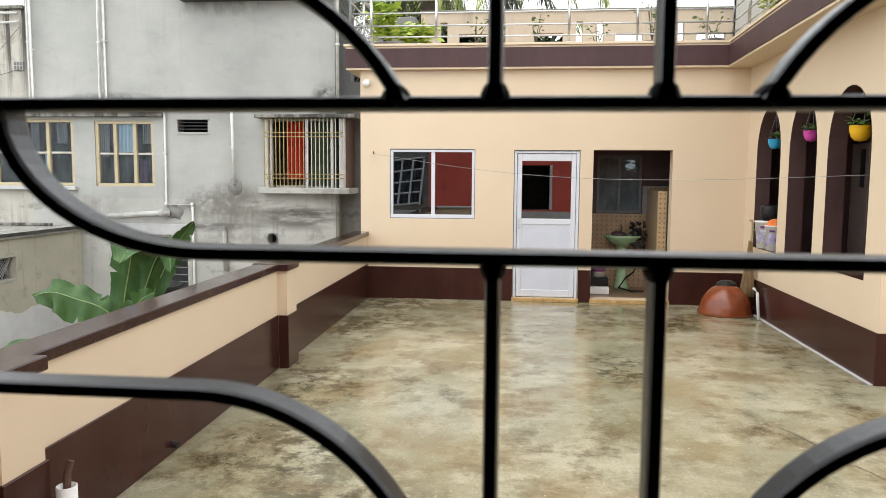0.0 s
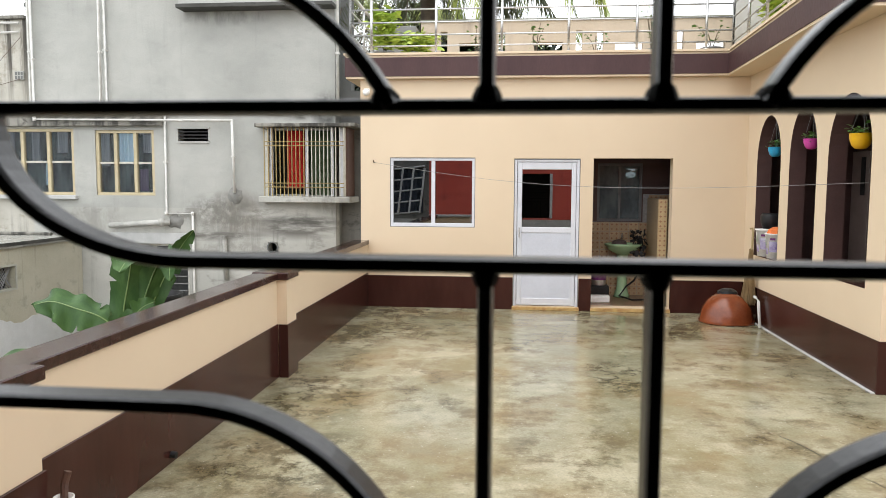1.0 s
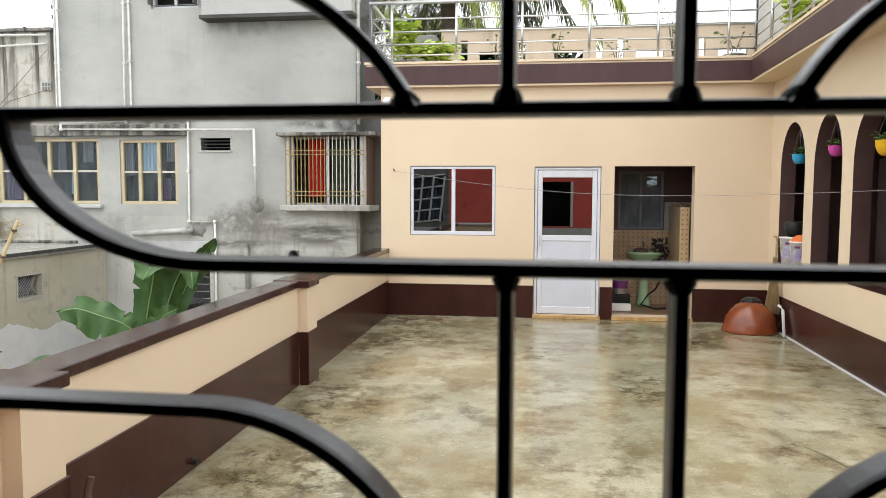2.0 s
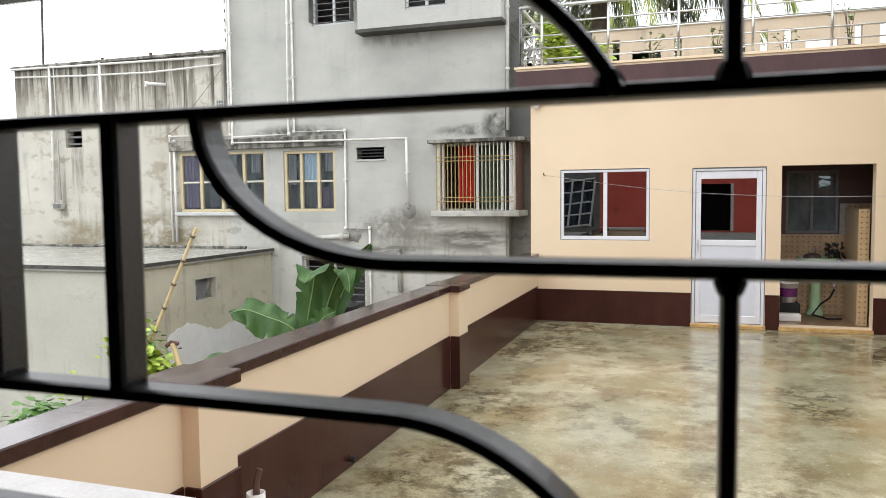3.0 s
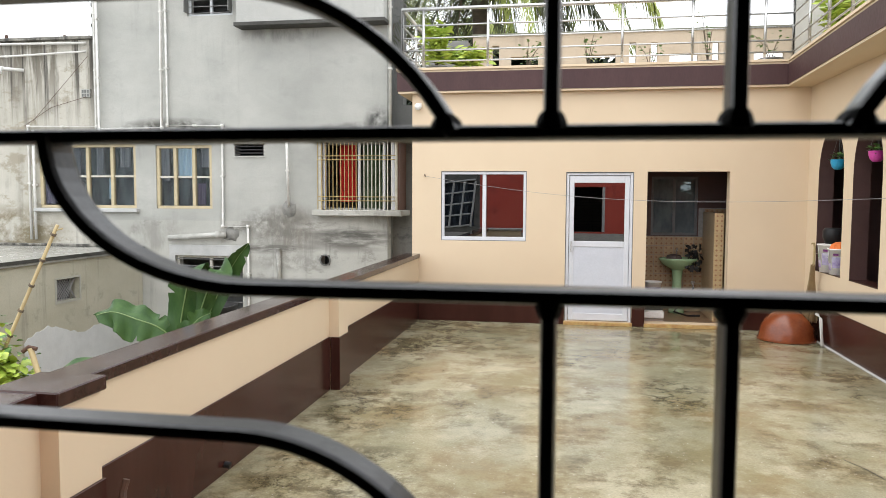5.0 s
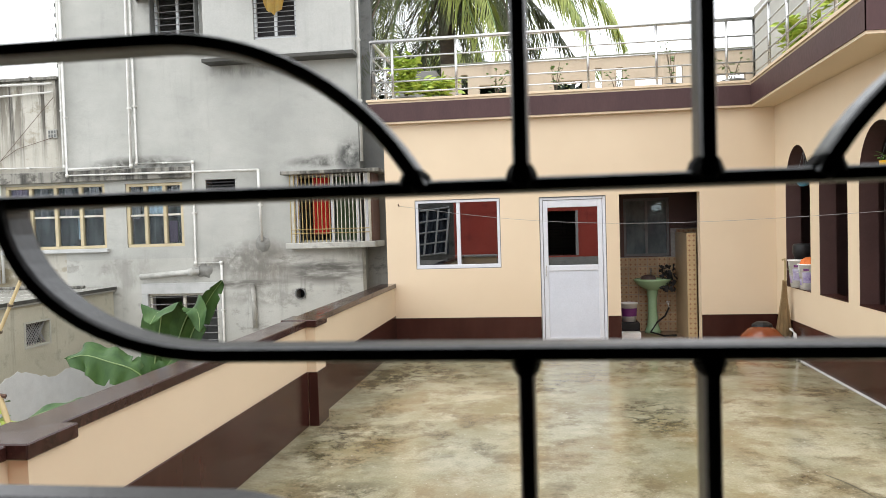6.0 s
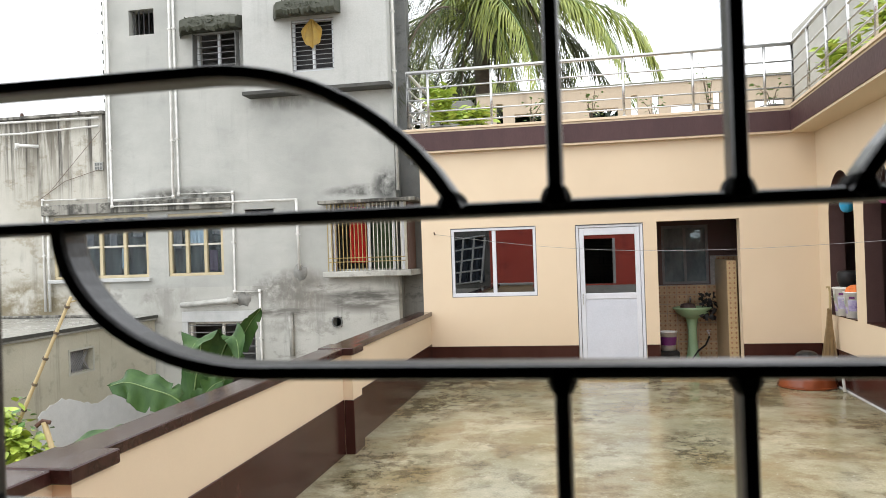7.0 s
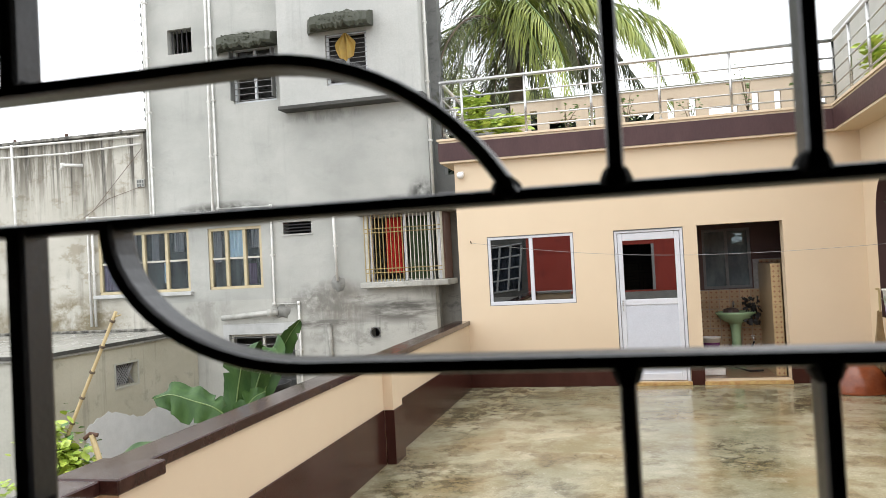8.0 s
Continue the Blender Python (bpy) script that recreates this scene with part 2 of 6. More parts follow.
MOSSLEDGE = weathered("moss_grown_concrete", (0.038, 0.044, 0.027), (0.085, 0.09, 0.068), (0.02, 0.03, 0.011), 0.6, 0.9, scale=3.0)
WHITEWASH = simple("flaking_whitewash", (0.52, 0.53, 0.52), (0.42, 0.43, 0.42), 0.85, 5, 60, 0.3)
IRON = simple("black_enamelled_iron", (0.008, 0.008, 0.009), (0.014, 0.014, 0.015), 0.34, 14, 200, 0.12, spec=0.5)
WELD = simple("black_painted_weld", (0.006, 0.006, 0.0065), (0.011, 0.011, 0.011), 0.75, 40, 300, 0.4, spec=0.12)
STEEL = simple("brushed_steel", (0.62, 0.62, 0.61), (0.5, 0.5, 0.49), 0.28, 10, 90, 0.02, 0.9)
ALU = simple("white_aluminium", (0.66, 0.68, 0.72), (0.6, 0.62, 0.66), 0.38, 6, 90, 0.02)
# Aluminium darkened by shade: gap strips and the dim washroom window frame.
SHADEALU = simple("shade_grey_aluminium", (0.16, 0.17, 0.185), (0.11, 0.12, 0.13), 0.45, 6, 90, 0.02)
PVCPANEL = simple("grey_white_door_panel", (0.60, 0.63, 0.69), (0.56, 0.59, 0.65), 0.35, 3, 60, 0.02)
PVC = simple("white_pvc", (0.74, 0.74, 0.71), (0.58, 0.58, 0.54), 0.4, 6, 70, 0.05)
YELLOWWOOD = simple("ochre_painted_wood", (0.55, 0.475, 0.30), (0.44, 0.375, 0.235), 0.5, 7, 80, 0.1)
GOLDBAR = simple("ochre_iron_bar", (0.42, 0.33, 0.13), (0.27, 0.20, 0.08), 0.45, 9, 90, 0.1)
WHITEBAR = simple("white_iron_bar", (0.66, 0.66, 0.6), (0.48, 0.46, 0.38), 0.5, 9, 90, 0.1)
# Near-black; on backing walls and slabs it stands in for unlit rooms.
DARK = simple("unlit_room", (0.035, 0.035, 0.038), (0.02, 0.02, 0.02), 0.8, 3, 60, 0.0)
# Brown paint, darkened to hold the gloom of veranda and washroom.
BROWNROOM = simple("brown_paint_with_room_gloom", (0.088, 0.046, 0.041), (0.062, 0.032, 0.029), 0.55, 2, 60, 0.03)
REDCLOTH = simple("red_curtain_cloth", (0.72, 0.03, 0.022), (0.55, 0.02, 0.016), 0.8, 5, 120, 0.1, stretch=(1, 1, 0.15))
# Pale blue for a sheet that imitates sky mirrored in a pane.
SKYREFLECT = simple("pale_blue_sky_reflection", (0.76, 0.88, 0.95), (0.62, 0.80, 0.92), 0.8, 5, 120, 0.1, stretch=(1, 1, 0.15))
# Green mottle that paints mirrored foliage for the bay window.
LEAFREFLECT = simple("mottled_foliage_reflection", (0.035, 0.075, 0.02), (0.12, 0.16, 0.09), 0.7, 7, 30, 0.1)
GREYCLOTH = simple("pale_grey_cloth", (0.50, 0.53, 0.56), (0.24, 0.28, 0.32), 0.8, 6, 60, 0.1, stretch=(1, 1, 0.3))
# Mottled slate for a sheet that imitates reflections across the panes.
SLATEREFLECT = simple("slate_pane_reflection", (0.010, 0.021, 0.022), (0.15, 0.20, 0.205), 0.8, 3.6, 11, 0.1, stretch=(1.9, 1, 0.6))
VIOLETCLOTH = simple("mauve_cloth", (0.27, 0.22, 0.34), (0.18, 0.16, 0.26), 0.8, 5, 120, 0.1, stretch=(1, 1, 0.15))
YELLOWCLOTH = simple("yellow_cloth", (0.72, 0.50, 0.12), (0.6, 0.42, 0.14), 0.8, 8, 120, 0.1)
ORANGECLOTH = simple("orange_cloth", (0.75, 0.20, 0.04), (0.6, 0.13, 0.03), 0.8, 8, 120, 0.1)
TERRACOTTA = simple("wet_red_oxide_metal", (0.24, 0.062, 0.02), (0.15, 0.036, 0.012), 0.24, 5, 40, 0.12)
# Teal made paler so the distance haze sits in the colour.
TEAL = weathered("haze_lightened_teal_paint", (0.32, 0.62, 0.54), (0.46, 0.72, 0.65), (0.22, 0.42, 0.37), 0.3, 0.4)
PALE = simple("distant_pale_wall", (0.6, 0.63, 0.64), (0.5, 0.54, 0.55), 0.8, 1, 20, 0.0)
BANANA = simple("banana_leaf", (0.02, 0.06, 0.013), (0.055, 0.118, 0.028), 0.5, 7, 30, 0.3, spec=0.28, stretch=(1, 1, 0.4))
MIDRIB = simple("pale_leaf_rib", (0.20, 0.29, 0.11), (0.15, 0.23, 0.08), 0.4, 5, 40, 0.1)
LIME = simple("lime_green_leaf", (0.38, 0.49, 0.06), (0.18, 0.31, 0.03), 0.42, 9, 60, 0.1)
FRESH = simple("fresh_yellow_green_leaf", (0.48, 0.56, 0.09), (0.26, 0.40, 0.05), 0.45, 9, 60, 0.1)
GREEN = simple("mid_green_leaf", (0.07, 0.17, 0.035), (0.12, 0.24, 0.05), 0.45, 9, 60, 0.1)
# Leaf green darkened so that the crown's inner shade is in the colour.
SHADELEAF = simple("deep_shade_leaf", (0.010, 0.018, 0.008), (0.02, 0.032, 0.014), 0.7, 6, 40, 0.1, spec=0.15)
DARKGREEN = simple("dark_green_leaf", (0.03, 0.075, 0.03), (0.05, 0.11, 0.04), 0.5, 6, 40, 0.1)
PALMLEAF = simple("coconut_frond_leaf", (0.33, 0.37, 0.07), (0.15, 0.21, 0.04), 0.4, 3, 40, 0.05)
# Old frond colour, darkened further for shade inside the crown.
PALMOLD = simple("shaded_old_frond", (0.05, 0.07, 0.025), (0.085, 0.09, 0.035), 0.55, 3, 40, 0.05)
MOSS = simple("dark_wet_moss", (0.035, 0.05, 0.02), (0.09, 0.10, 0.055), 0.8, 9, 60, 0.1)
BARK = simple("palm_bark", (0.16, 0.12, 0.08), (0.09, 0.07, 0.05), 0.85, 6, 50, 0.5, stretch=(1, 1, 3))
BAMBOO = simple("dry_bamboo", (0.46, 0.36, 0.18), (0.34, 0.26, 0.12), 0.5, 8, 80, 0.1, stretch=(1, 1, 0.3))
SOIL = weathered("damp_soil", (0.10, 0.085, 0.06), (0.16, 0.14, 0.10), (0.05, 0.06, 0.03), 0.0, 0.8)
ROOMPAINT = simple("shaded_room_paint", (0.30, 0.22, 0.19), (0.24, 0.17, 0.15), 0.7, 2, 60, 0.05)
BASIN = simple("pale_green_ceramic", (0.33, 0.49, 0.30), (0.29, 0.45, 0.26), 0.18, 3, 60, 0.0)
TILE = simple("ochre_wall_tile", (0.50, 0.37, 0.22), (0.42, 0.30, 0.17), 0.3, 14, 90, 0.05, vary=0.5)
EDGETILE = simple("pale_ochre_edge_tile", (0.52, 0.39, 0.22), (0.43, 0.31, 0.16), 0.3, 14, 90, 0.05)
TILESPOT = simple("brown_tile_motif", (0.27, 0.13, 0.065), (0.33, 0.17, 0.09), 0.3, 14, 90, 0.0)
WASHFLOOR = simple("brown_wash_floor", (0.24, 0.15, 0.085), (0.17, 0.10, 0.055), 0.3, 9, 60, 0.05)
TILEFLOOR = simple("ochre_threshold_tile", (0.56, 0.40, 0.16), (0.38, 0.20, 0.07), 0.35, 16, 60, 0.05)
BLACKPLASTIC = simple("black_plastic", (0.010, 0.010, 0.011), (0.02, 0.02, 0.02), 0.5, 8, 60, 0.05, spec=0.25)
WHITEPLASTIC = simple("white_plastic", (0.88, 0.88, 0.86), (0.84, 0.84, 0.82), 0.35, 8, 60, 0.02)
RUST = simple("rusty_iron", (0.10, 0.045, 0.025), (0.06, 0.03, 0.02), 0.7, 20, 90, 0.3)
REDHOUSE = weathered("red_house_paint", (0.56, 0.085, 0.06), (0.64, 0.12, 0.085), (0.30, 0.05, 0.04), 0.55, 0.5, stain=(0.16, 0.03, 0.03), scale=1.6)
ROOMWALL = simple("dim_room_paint", (0.30, 0.27, 0.24), (0.24, 0.22, 0.2), 0.7, 1.5, 80, 0.05)
CORD = simple("grey_cord", (0.30, 0.30, 0.30), (0.2, 0.2, 0.2), 0.6, 20, 90, 0.0)
BLUEPOT = simple("sky_blue_pot", (0.03, 0.36, 0.60), (0.025, 0.3, 0.52), 0.35, 8, 60, 0.02)
PINKPOT = simple("pink_pot", (0.62, 0.07, 0.36), (0.52, 0.05, 0.3), 0.35, 8, 60, 0.02)
YELLOWPOT = simple("yellow_pot", (0.78, 0.45, 0.01), (0.7, 0.38, 0.01), 0.35, 8, 60, 0.02)
BLUEPRINT = simple("blue_print", (0.14, 0.08, 0.26), (0.58, 0.57, 0.64), 0.4, 8, 60, 0.0)
MAUVEPRINT = simple("mauve_print", (0.20, 0.10, 0.30), (0.62, 0.60, 0.64), 0.4, 8, 60, 0.0)
GREENPRINT = simple("green_print", (0.10, 0.26, 0.14), (0.5, 0.58, 0.5), 0.4, 8, 60, 0.0)
PURPLEPRINT = simple("purple_print", (0.16, 0.03, 0.16), (0.12, 0.02, 0.12), 0.4, 8, 60, 0.0)
COPING = simple("green_grey_coping", (0.20, 0.20, 0.15), (0.14, 0.15, 0.11), 0.7, 5, 60, 0.2)


def glass(name, tint, mirror, rough=0.02, veil=None):
    """Window glass: clear with a tint, and its gloss by Fresnel. An optional diffuse film imitates pale reflected sky.
    """
    m = bpy.data.materials.new(name)
    m.use_nodes = True
    t = m.node_tree
    t.nodes.clear()
    out = t.nodes.new("ShaderNodeOutputMaterial")
    tr = t.nodes.new("ShaderNodeBsdfTransparent")
    gl = t.nodes.new("ShaderNodeBsdfGlossy")
    fr = t.nodes.new("ShaderNodeFresnel")
    mx = t.nodes.new("ShaderNodeMixShader")
    tr.inputs[0].default_value = (*tint, 1)
    gl.inputs["Roughness"].default_value = rough
    fr.inputs[0].default_value = mirror
    t.links.new(fr.outputs[0], mx.inputs[0])
    t.links.new(tr.outputs[0], mx.inputs[1])
    t.links.new(gl.outputs[0], mx.inputs[2])
    t.links.new(mx.outputs[0], out.inputs[0])
    if veil:
        film = t.nodes.new("ShaderNodeBsdfDiffuse")
        over = t.nodes.new("ShaderNodeMixShader")
        t.links.new(blend(t, ramp(t, noisy(t, 5, 6, (1, 1, 0.5)), 0.38, 0.62), veil, tuple(v * 0.6 for v in veil)), film.inputs[0])
        over.inputs[0].default_value = 0.5
        t.links.new(mx.outputs[0], over.inputs[1])
        t.links.new(film.outputs[0], over.inputs[2])
        t.links.new(over.outputs[0], out.inputs[0])
    return m


def granite(name="brown_granite", shine=0.3, smooth_lo=0.08, smooth_hi=0.30):
    m, t, b = material(name)
    blot = noisy(t, 5, 9, rough=0.7)
    col = blend(t, ramp(t, blot, 0.38, 0.66), (0.024, 0.0088, 0.0072), (0.048, 0.0195, 0.0158))
    fleck = noisy(t, 170, 4)
    col = blend(t, ramp(t, fleck, 0.58, 0.7, 0, 0.5), col, (0.09, 0.05, 0.045))
    dirt = noisy(t, 2.2, 8, rough=0.75)
    col = blend(t, ramp(t, dirt, 0.60, 0.70, 0, 0.3), col, (0.14, 0.11, 0.10))
    t.links.new(col, b.inputs["Base Color"])
    t.links.new(ramp(t, noisy(t, 3, 8, rough=0.7), 0.38, 0.62, smooth_lo, smooth_hi), b.inputs["Roughness"])
    b.inputs["Specular IOR Level"].default_value = shine
    relief(t, b, blot, 0.15, 0.01)
    return m


CAP = granite()
WETCAP = granite("rain_wet_brown_granite", 0.9, 0.02, 0.16)
GLASS = glass("window_glass", (0.94, 0.96, 0.97), 1.26)
# The bluish film paints sky glow onto the washroom panes.
DIMGLASS = glass("dim_frosted_glass", (0.5, 0.55, 0.56), 1.25, 0.2, (0.25, 0.32, 0.355))
TINTED = glass("tinted_mirror_glass", (0.25, 0.26, 0.28), 3.0, 0.01)


def wet_floor():
    m, t, b = material("wet_stained_concrete")
    cloud = noisy(t, 1.15, 13, (1, 1, 1), 0.70)
    col = blend(t, ramp(t, cloud, 0.38, 0.62), (0.205, 0.18, 0.095), (0.37, 0.35, 0.245))
    rust = noisy(t, 1.3, 12, (1, 1, 1), 0.66)
    col = blend(t, ramp(t, rust, 0.48, 0.62, 0, 0.75), col, (0.255, 0.185, 0.09))
    pale = noisy(t, 1.7, 12, (1, 1, 1), 0.68)
    col = blend(t, ramp(t, pale, 0.54, 0.66, 0, 0.7), col, (0.455, 0.43, 0.31))
    moss = noisy(t, 2.6, 15, (1, 1, 1), 0.76)
    patch = noisy(t, 0.55, 4, (1, 1, 1), 0.5)
    col = blend(t, times(t, ramp(t, moss, 0.48, 0.61, 0, 0.8), ramp(t, patch, 0.40, 0.56, 0.2, 1.0)), col, (0.048, 0.040, 0.017))
    for centre, size in (((1.17, 7.36, 0), (0.42, 0.9, 1)), ((-1.4, 6.3, 0), (0.55, 0.9, 1)), ((-1.3, 4.9, 0), (0.75, 0.9, 1)), ((-1.0, 9.5, 0), (0.8, 0.8, 1)), ((-0.6, 3.9, 0), (0.8, 0.8, 1)), ((2.0, 9.6, 0), (0.5, 0.8, 1)), ((-1.55, 8.6, 0), (0.4, 1.3, 1)), ((-1.3, 10.4, 0), (0.9, 0.45, 1)), ((-1.35, 3.4, 0), (0.6, 0.8, 1))):
        col = blend(t, times(t, spot(t, centre, size), ramp(t, noisy(t, 4.2, 15, (1, 1, 1), 0.78, 0.2), 0.47, 0.56, 0, 0.9)), col, (0.05, 0.041, 0.016))
    green = noisy(t, 0.7, 6)
    col = blend(t, ramp(t, green, 0.5, 0.62, 0, 0.55), col, (0.275, 0.265, 0.175))
    grain = noisy(t, 55, 10, rough=0.7)
    col = blend(t, ramp(t, grain, 0.42, 0.70, 0, 0.38), col, (0.09, 0.075, 0.05))
    speck = noisy(t, 24, 6, rough=0.75)
    col = blend(t, ramp(t, speck, 0.62, 0.70, 0, 0.85), col, (0.62, 0.60, 0.54))
    t.links.new(col, b.inputs["Base Color"])
    pool = noisy(t, 1.0, 7, (1, 1, 1), 0.6, 0.3)
    t.links.new(ramp(t, pool, 0.40, 0.60, 0.07, 0.24), b.inputs["Roughness"])
    b.inputs["Specular IOR Level"].default_value = 0.5
    h = t.nodes.new("ShaderNodeMath")
    h.operation = "ADD"
    t.links.new(times(t, noisy(t, 6, 8), 1.0), h.inputs[0])
    t.links.new(times(t, grain, 0.2), h.inputs[1])
    relief(t, b, h.outputs[0], 0.16, 0.012)
    return m


FLOOR = wet_floor()

# ---- the terrace and its walls ----
YW, XR, XL, XP = 10.90, 3.275, -1.93, -1.84
GROUND = -2.4

setting("ground", box(-400, 400, -100, 700, GROUND - 0.3, GROUND), SOIL, "damp brown soil yard between the houses", "ground")
setting("terrace_floor", box(-2.13, 6.0, 0.95, YW + 0.2, -0.25, 0.0), FLOOR, "wet stained concrete terrace floor with mossy patches", "floor")
setting("house_base", box(-2.13, 6.2, 0.95, 13.8, GROUND, -0.254), PEACH, "peach painted storey under the terrace", "wall")

WIN = (-1.605, -0.395, 1.15, 2.13)
DOOR = (0.146, 1.058, 0.05, 2.118)
OPEN = (1.235, 2.30, 0.05, 2.123)
setting("wall_north", holed("y", YW, YW + 0.2, -2.025, XR, 0.0, 3.214, [WIN, DOOR, OPEN]), PEACH, "peach painted wall with window, door and opening", "wall")
for a, b in ((XL, DOOR[0] - 0.002), (DOOR[1] + 0.002, OPEN[0] - 0.002), (OPEN[1] + 0.002, XR)):
    setting("dado", box(a, b, YW - 0.014, YW - 0.001, 0.0, 0.455, 0.003), DADO, "glossy dark brown dado along the peach wall", "dado")
setting("wall_west_end", box(-2.025, -1.825, YW + 0.2, 13.7, 0.0, 3.214), PEACH, "peach painted end wall of the wing", "wall")
setting("wall_back", holed("y", 13.5, 13.7, -1.825, 6.0, 0.0, 3.214, [(2.02, 2.21, 1.84, 2.04)]), PEACH, "peach painted back wall of the wing", "wall")


def arch_wall():
    bm = bmesh.new()
    loops = [[(6.95, 0.0), (YW, 0.0), (YW, 3.214), (6.95, 3.214)]]
    for y0, y1 in ARCHES:
        c, r, spring, top = (y0 + y1) / 2, (y1 - y0) / 2, 2.02, 2.62
        pts = [(y0, 0.86), (y1, 0.86)]
        for k in range(17):
            w = math.pi * k / 16
            pts.append((c + r * math.cos(w), spring + (top - spring) * math.sin(w) ** 0.9))
        loops.append(pts)
    edges = []
    for lp in loops:
        vs = [bm.verts.new((XR, y, z)) for y, z in lp]
        edges += [bm.edges.new((vs[i], vs[(i + 1) % len(vs)])) for i in range(len(vs))]
    bmesh.ops.triangle_fill(bm, edges=edges, use_beauty=True, use_dissolve=False)
    ext = bmesh.ops.extrude_face_region(bm, geom=bm.faces[:])
    bmesh.ops.translate(bm, verts=[v for v in ext["geom"] if isinstance(v, bmesh.types.BMVert)], vec=(0.18, 0, 0))
    return bm


ARCHES = ((7.28, 8.22), (8.50, 9.30), (9.59, 10.48))
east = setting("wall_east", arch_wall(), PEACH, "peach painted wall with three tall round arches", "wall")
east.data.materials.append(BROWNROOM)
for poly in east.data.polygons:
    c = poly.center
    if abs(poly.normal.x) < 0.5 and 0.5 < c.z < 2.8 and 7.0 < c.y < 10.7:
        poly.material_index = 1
setting("dado", box(XR - 0.014, XR - 0.001, 6.95, YW - 0.016, 0.0, 0.455, 0.003), DADO, "glossy dark brown dado under the arches", "dado")
setting("wall_return", box(XR + 0.18, 6.0, 6.95, 7.13, 0.0, 3.214), PEACH, "peach painted return wall beside the arches", "wall")
setting("dado", box(XR - 0.014, 6.0, 6.936, 6.948, 0.0, 0.455, 0.003), DADO, "glossy dark brown dado on the return wall", "dado")
setting("wall_side", box(6.0, 6.2, 7.13, 13.7, 0.0, 3.214), PEACH, "peach painted outer wall of the wing", "wall")
setting("side_parapet", box(6.0, 6.2, 0.95, 6.95, 0.0, 0.93), PEACH, "peach painted low parapet closing the terrace", "parapet")
for x, (y0, y1) in zip((0, 0, 0), ARCHES):
    setting("arch_sill", box(XR - 0.004, XR + 0.184, y0 + 0.002, y1 - 0.002, 0.862, 0.874), DADO, "dark brown stone sill in the arch", "sill")
setting("mortar_fillet", box(XR - 0.045, XR - 0.0145, 6.95, YW - 0.05, 0.0, 0.012, 0.003), WHITEWASH, "pale mortar fillet along the wall foot", "trim")
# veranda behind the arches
# Veranda surfaces are brown, with the gloom mixed into the colour.
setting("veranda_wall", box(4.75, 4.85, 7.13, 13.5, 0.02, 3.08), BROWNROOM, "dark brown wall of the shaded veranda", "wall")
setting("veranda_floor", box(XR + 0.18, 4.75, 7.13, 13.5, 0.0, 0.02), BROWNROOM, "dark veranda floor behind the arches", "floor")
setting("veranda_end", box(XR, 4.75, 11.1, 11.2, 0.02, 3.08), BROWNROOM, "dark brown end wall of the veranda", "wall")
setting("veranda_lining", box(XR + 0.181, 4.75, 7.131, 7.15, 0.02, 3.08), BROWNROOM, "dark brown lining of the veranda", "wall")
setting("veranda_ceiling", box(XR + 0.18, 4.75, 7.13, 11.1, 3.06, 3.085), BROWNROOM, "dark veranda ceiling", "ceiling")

vd = thing("veranda_door", (4.72, 10.84, 0.02), "grey-brown door with small dark pane in the veranda", "door", kind="structure")
VDOOR = simple("grey_brown_door_paint", (0.24, 0.18, 0.155), (0.19, 0.14, 0.12), 0.5, 4, 70, 0.05)
part("leaf", box(4.70, 4.748, 10.58, 11.09, 0.021, 2.22, 0.006), VDOOR, vd)
part("pane", box(4.69, 4.699, 10.68, 10.80, 1.64, 2.14, 0.002), BLACKPLASTIC, vd, "small dark pane")

# roof slab, L-shaped, with its fascia
bm = bmesh.new()
outline = [(-2.21, 10.80), (2.963, 10.80), (2.83, 6.90), (6.3, 6.90), (6.3, 13.8), (-2.21, 13.8)]
bm.faces.new([bm.verts.new((x, y, 3.215)) for x, y in outline])
ext = bmesh.ops.extrude_face_region(bm, geom=bm.faces[:])
bmesh.ops.translate(bm, verts=[v for v in ext["geom"] if isinstance(v, bmesh.types.BMVert)], vec=(0, 0, 0.315))
setting("roof_slab", bm, PEACH, "overhanging peach concrete roof slab", "roof")


def band(p, q, inside, z0, z1, thick, name, mat, label):
    """A strip of the given thickness along the roof edge from p to q."""
    p, q = Vector((*p, 0)), Vector((*q, 0))
    n = Vector((*inside, 0)) * thick
    b = bmesh.new()
    vs = [b.verts.new((c.x, c.y, z)) for z in (z0, z1) for c in (p, q, q + n, p + n)]
    for f in ((0, 1, 2, 3), (4, 5, 6, 7), (0, 1, 5, 4), (1, 2, 6, 5), (2, 3, 7, 6), (3, 0, 4, 7)):
        b.faces.new([vs[k] for k in f])
    setting(name, b, mat, label, name.split("_")[-1])


band((-2.222, 10.788), (2.951, 10.788), (0, 1), 3.242, 3.50, 0.0115, "fascia", FASCIA, "brown painted roof edge band")
band((2.951, 10.788), (2.818, 6.888), (1, 0), 3.242, 3.50, 0.0115, "fascia", FASCIA, "brown painted side roof edge band")
band((2.818, 6.888), (6.3, 6.888), (0, 1), 3.242, 3.50, 0.0115, "fascia", FASCIA, "brown painted near roof edge band")
band((-2.222, 10.80), (-2.222, 13.8), (1, 0), 3.242, 3.50, 0.0115, "fascia", FASCIA, "brown painted end roof edge band")
band((-2.235, 10.775), (2.94, 10.775), (0, 1), 3.531, 3.562, 0.15, "roof_kerb", PEACH, "thin peach kerb along the roof edge")
band((2.94, 10.775), (2.805, 6.875), (1, 0), 3.531, 3.562, 0.15, "roof_kerb", PEACH, "thin peach kerb along the side roof edge")

